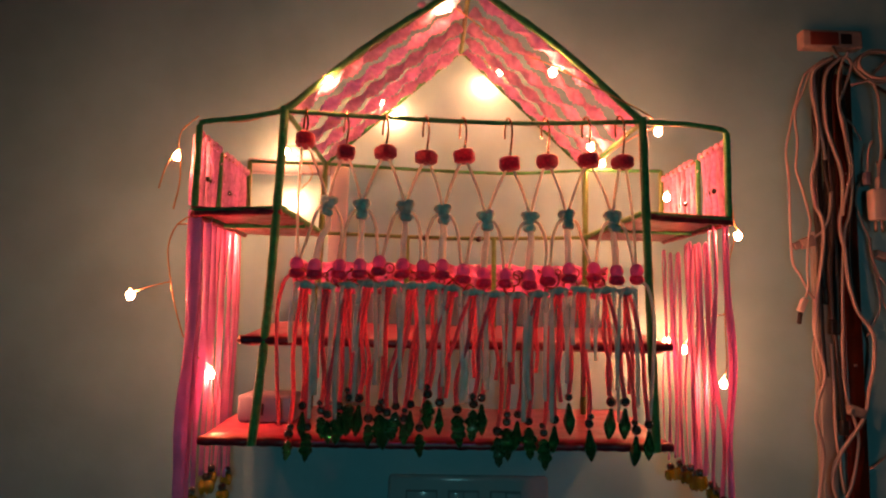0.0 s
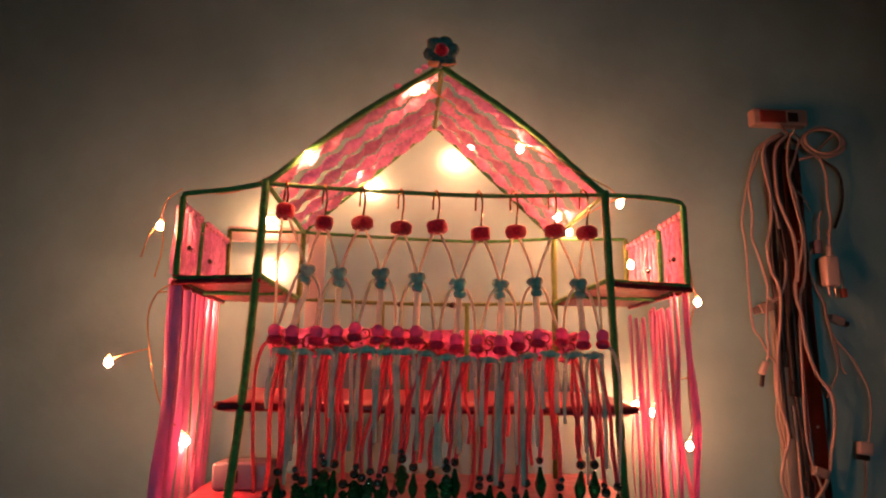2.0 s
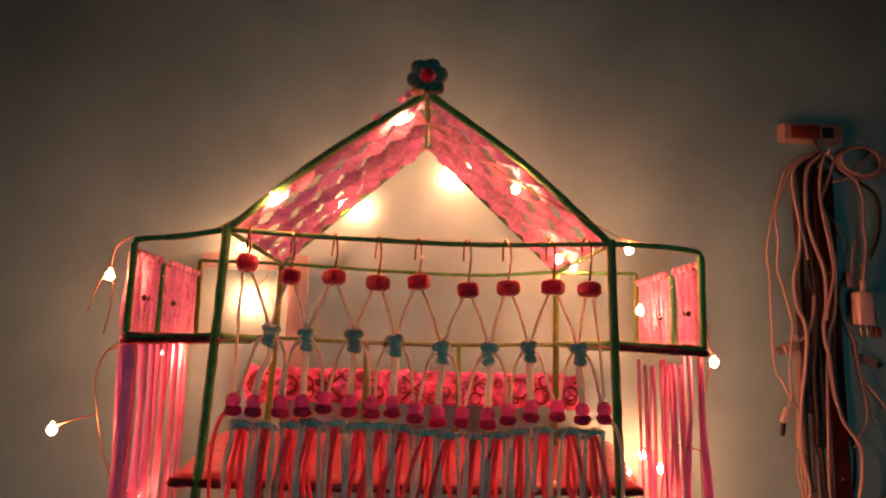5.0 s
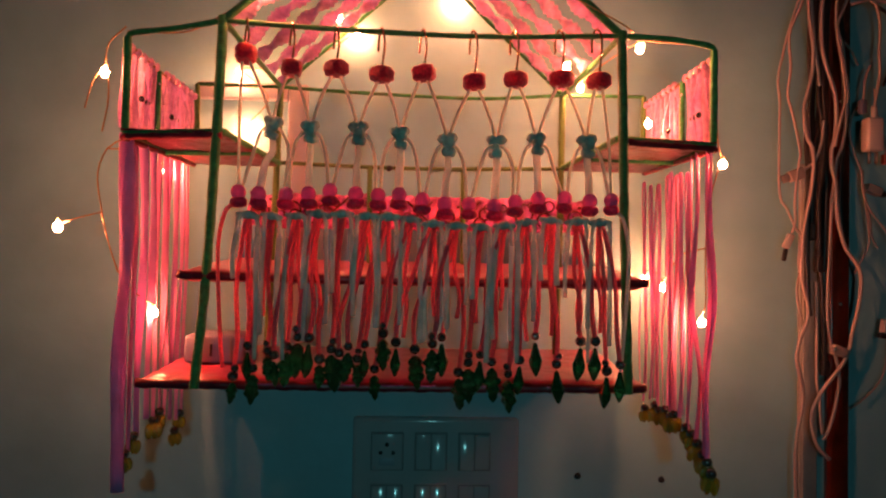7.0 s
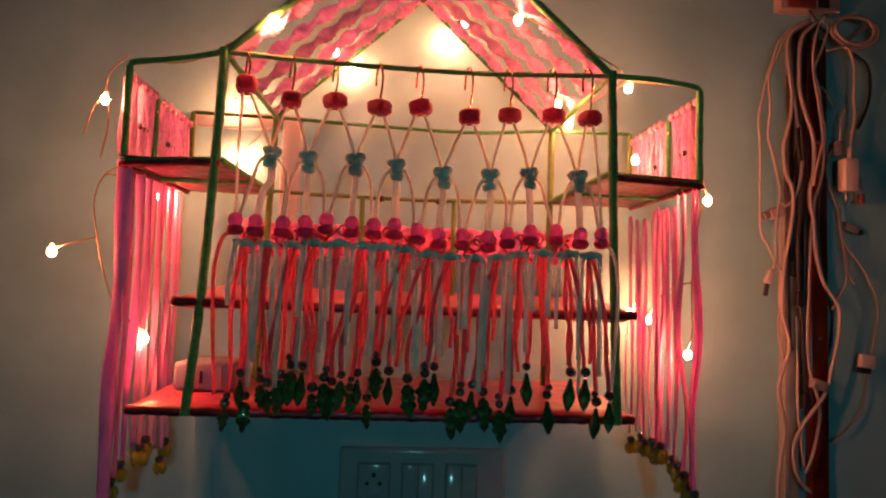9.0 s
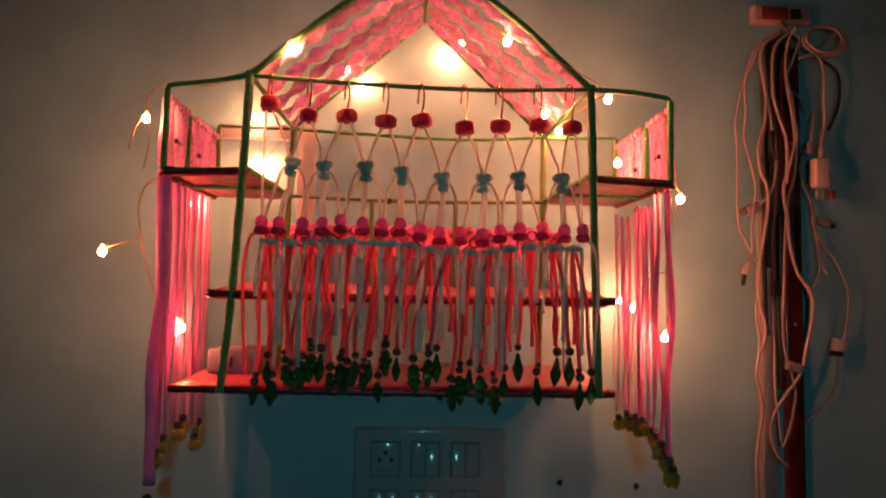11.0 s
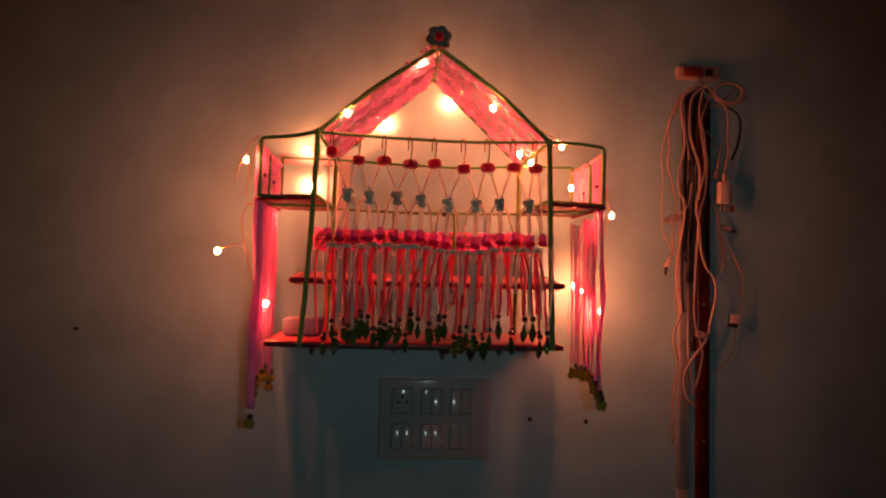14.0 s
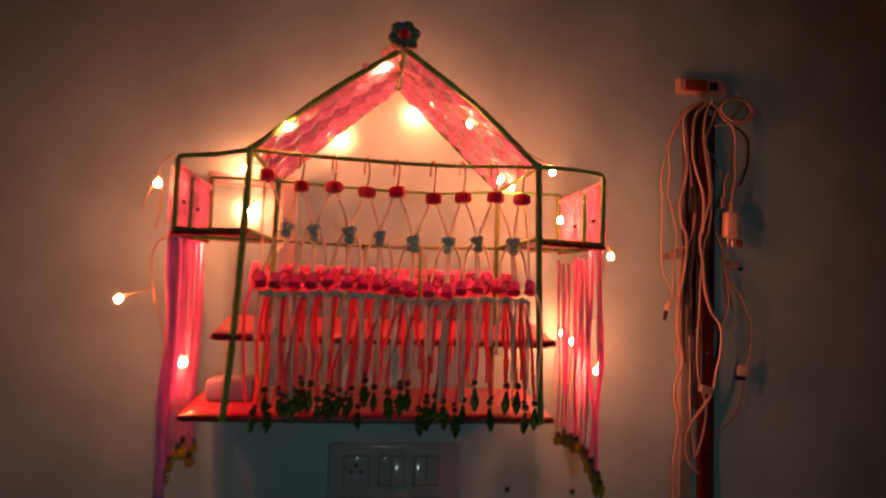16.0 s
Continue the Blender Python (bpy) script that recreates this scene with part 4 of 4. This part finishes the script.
cable([(0.602, 1.878), (0.596, 1.869), (0.590, 1.845), (0.589, 1.822), (0.591, 1.800), (0.597, 1.762), (0.600, 1.732), (0.600, 1.717), (0.595, 1.695), (0.589, 1.672), (0.587, 1.657)], 0.0017, M_CABLE, WHITE, -0.038)
cable([(0.604, 1.880), (0.615, 1.870), (0.605, 1.838), (0.601, 1.827), (0.596, 1.811), (0.603, 1.785), (0.605, 1.755), (0.608, 1.733), (0.607, 1.710), (0.605, 1.680), (0.601, 1.658), (0.596, 1.643), (0.594, 1.621), (0.591, 1.598), (0.589, 1.569), (0.586, 1.511), (0.584, 1.482), (0.583, 1.446), (0.587, 1.414),
       (0.594, 1.396), (0.600, 1.375), (0.601, 1.361), (0.598, 1.343), (0.594, 1.326), (0.588, 1.308), (0.580, 1.292)], 0.0019, M_CABLE, "white flex running down over the wooden batten", -0.030)
short_lead = cable([(0.577, 1.690), (0.574, 1.664), (0.567, 1.641), (0.558, 1.632), (0.551, 1.627)], 0.0018, M_CABLE, "short white lead with a flat square plug", -0.030)
tilted_block("plug_body", V(0.5430, -0.030, 1.6215), (0.0095, 0.0045, 0.0070), radians(-22), M_HOOK, short_lead)
tilted_block("plug_tip", V(0.5300, -0.029, 1.6170), (0.0050, 0.0032, 0.0050), radians(-22), M_GAP, short_lead, "grey plug tip")
cable([(0.576, 1.489), (0.577, 1.431), (0.577, 1.395), (0.579, 1.359), (0.583, 1.341), (0.585, 1.316), (0.587, 1.295)], 0.0020, M_CABLE, "pale lead hanging along the grey wiring strip", -0.018)
cable([(0.602, 1.811), (0.609, 1.797), (0.620, 1.786), (0.630, 1.766)], 0.0013, M_HOOK, "thin dull grey lead crossing behind charger cable", -0.020)
cable([(0.630, 1.712), (0.623, 1.700), (0.621, 1.676), (0.628, 1.650), (0.635, 1.631), (0.636, 1.609), (0.641, 1.579), (0.645, 1.550), (0.645, 1.535), (0.639, 1.520), (0.627, 1.499)], 0.0013, M_HOOK, "thin dull grey lead trailing beside the wooden batten", -0.018)
cable([(0.639, 1.632), (0.641, 1.609), (0.649, 1.572), (0.652, 1.543), (0.658, 1.532)], 0.0012, M_HOOK, "thin dull grey lead trailing beside the wooden batten", -0.016)
square = cable([(0.640, 1.590), (0.646, 1.579), (0.665, 1.554), (0.673, 1.536), (0.682, 1.514), (0.684, 1.492), (0.681, 1.462), (0.676, 1.440)], 0.0013, M_HOOK, "thin lead with a square orange-lit plug", -0.022)
tilted_block("plug_body", V(0.6680, -0.024, 1.4330), (0.0095, 0.0050, 0.0085), radians(6), M_PLASTIC, square)
tilted_block("plug_tip", V(0.6640, -0.023, 1.4210), (0.0085, 0.0040, 0.0035), radians(6), M_BLACK, square, "dark plug tip")
cable([(0.676, 1.424), (0.674, 1.388), (0.665, 1.362), (0.645, 1.340), (0.626, 1.326)], 0.0011, M_HOOK, "thin dull grey lead looping back to the batten", -0.012)
cable([(0.592, 1.876), (0.579, 1.866), (0.573, 1.849), (0.572, 1.795), (0.568, 1.734), (0.567, 1.688), (0.569, 1.651), (0.567, 1.606), (0.564, 1.584), (0.563, 1.517), (0.564, 1.459), (0.567, 1.445)], 0.0034, M_BLACK, BLACK, -0.020)
cable([(0.596, 1.876), (0.587, 1.870), (0.578, 1.848), (0.576, 1.794), (0.576, 1.718), (0.581, 1.688), (0.578, 1.606), (0.577, 1.532), (0.579, 1.489), (0.582, 1.431), (0.585, 1.388)], 0.0032, M_BLACK, "black rubber cable with a plug end", -0.024, M_BLACK)
cable([(0.600, 1.878), (0.594, 1.870), (0.583, 1.839), (0.580, 1.793), (0.581, 1.733), (0.584, 1.680), (0.580, 1.621), (0.575, 1.591), (0.575, 1.518)], 0.0034, M_BLACK, BLACK, -0.026, M_BLACK)
# an added black strand that stands in for shade on the upper batten
cable([(0.602, 1.876), (0.606, 1.800), (0.610, 1.700), (0.606, 1.600), (0.610, 1.540)], 0.0030, M_BLACK, "black cable added as shade over the wooden batten's upper half", -0.022)
cable([(0.598, 1.878), (0.589, 1.855), (0.586, 1.800), (0.587, 1.740), (0.579, 1.690), (0.571, 1.640), (0.570, 1.560)], 0.0032, M_BLACK, BLACK, -0.021)
cable([(0.606, 1.878), (0.653, 1.847), (0.676, 1.828), (0.680, 1.801), (0.675, 1.770), (0.662, 1.740)], 0.0021, M_BLACK, "black rubber cable bowed out from the hook", -0.018)
for k, x in enumerate((0.567, 0.573, 0.580, 0.587)):
    cable([(0.598, 1.878), (x + 0.008, 1.866), (x + 0.002, 1.838), (x, 1.790), (x + 0.003 * (-1) ** k, 1.730), (x - 0.002, 1.670), (x + 0.002, 1.610), (x - 0.001, 1.560 - 0.02 * k)], 0.0036, M_BLACK, "thick black rubber cable gathered under the hook", -0.017 - 0.002 * (k % 2))
dim = thing("cable_plug", (0.6585, 0.0, 1.608), "dull grey plug end lying against the wall", "plug")
tilted_block("plug_body", V(0.6585, -0.0065, 1.6080), (0.0105, 0.0060, 0.0055), radians(20), M_HOOK, dim)
tilted_block("plug_tip", V(0.6715, -0.0055, 1.6030), (0.0045, 0.0050, 0.0035), radians(20), M_BLACK, dim, "dark plug tip")

charger = thing("charger_cable", (0.648, -0.032, 1.866), "coiled white charger cable with a plug adaptor hanging from the hook", "charger")
coil_pts = []
for k in range(58):
    a = 2 * math.pi * k / 16 + 3.6
    turn_no = k / 16
    coil_pts.append(V(0.650 + 0.003 * math.sin(2.1 * turn_no) + (0.030 + 0.004 * math.sin(1.7 * turn_no + 0.4)) * math.cos(a), -0.034 + 0.005 * math.sin(turn_no * 2.3), 1.867 + (0.0205 + 0.0020 * math.cos(1.9 * turn_no)) * math.sin(a)))
part("coil", tube(coil_pts, 0.0020, 7, 0.004), M_CABLE, charger)
part("cord", tube([coil_pts[-1], V(0.636, -0.034, 1.848), V(0.641, -0.034, 1.842), V(0.646, -0.034, 1.826), V(0.648, -0.034, 1.807), V(0.646, -0.035, 1.780), V(0.647, -0.035, 1.750), V(0.643, -0.035, 1.727), V(0.640, -0.035, 1.706)], 0.0019, 7, 0.004), M_CABLE, charger)
part("lead", tube([V(0.610, -0.034, 1.838), V(0.624, -0.034, 1.842), V(0.636, -0.034, 1.846)], 0.0017, 7, 0.004), M_CABLE, charger)
part("lead", tube([V(0.636, -0.033, 1.761), V(0.630, -0.033, 1.745), V(0.628, -0.033, 1.722), V(0.626, -0.033, 1.714)], 0.0016, 7, 0.004), M_HOOK, charger)
part("coupler", block((0.6215, -0.037, 1.700), (0.6305, -0.029, 1.718), 0.002, 2), M_LILAC, charger, "lilac-grey coupler")
part("strain_relief", tube([V(0.640, -0.035, 1.710), V(0.639, -0.036, 1.692)], 0.0036, 8), M_PLASTIC, charger)
part("adaptor_body", block((0.6260, -0.045, 1.652), (0.6470, -0.029, 1.694), 0.003, 3), M_PLASTIC, charger)
for x in (0.6325, 0.6410):
    part("pin", tube([V(x, -0.037, 1.654), V(x, -0.037, 1.637)], 0.0019, 8), M_STEEL, charger)
part("red_tip", block((0.653, -0.036, 1.637), (0.660, -0.028, 1.650), 0.0015), M_REDPLASTIC, charger)
part("tip_lead", tube([V(0.6565, -0.032, 1.649), V(0.660, -0.026, 1.670), V(0.652, -0.024, 1.700), V(0.644, -0.028, 1.735)], 0.0012, 6), M_HOOK, charger)
c = thing("cable_clip", (0.597, 0.0, 1.403), "small white plastic cable clip nailed to the batten", "cable clip")
tilted_block("clip", V(0.597, -0.026, 1.4025), (0.0100, 0.0120, 0.0060), radians(18), M_HOOK, c)
part("nail", ball((0.5885, -0.0385, 1.4045), 0.0030, 0.0020, 0.0030, 8, 6), M_STEEL, c)
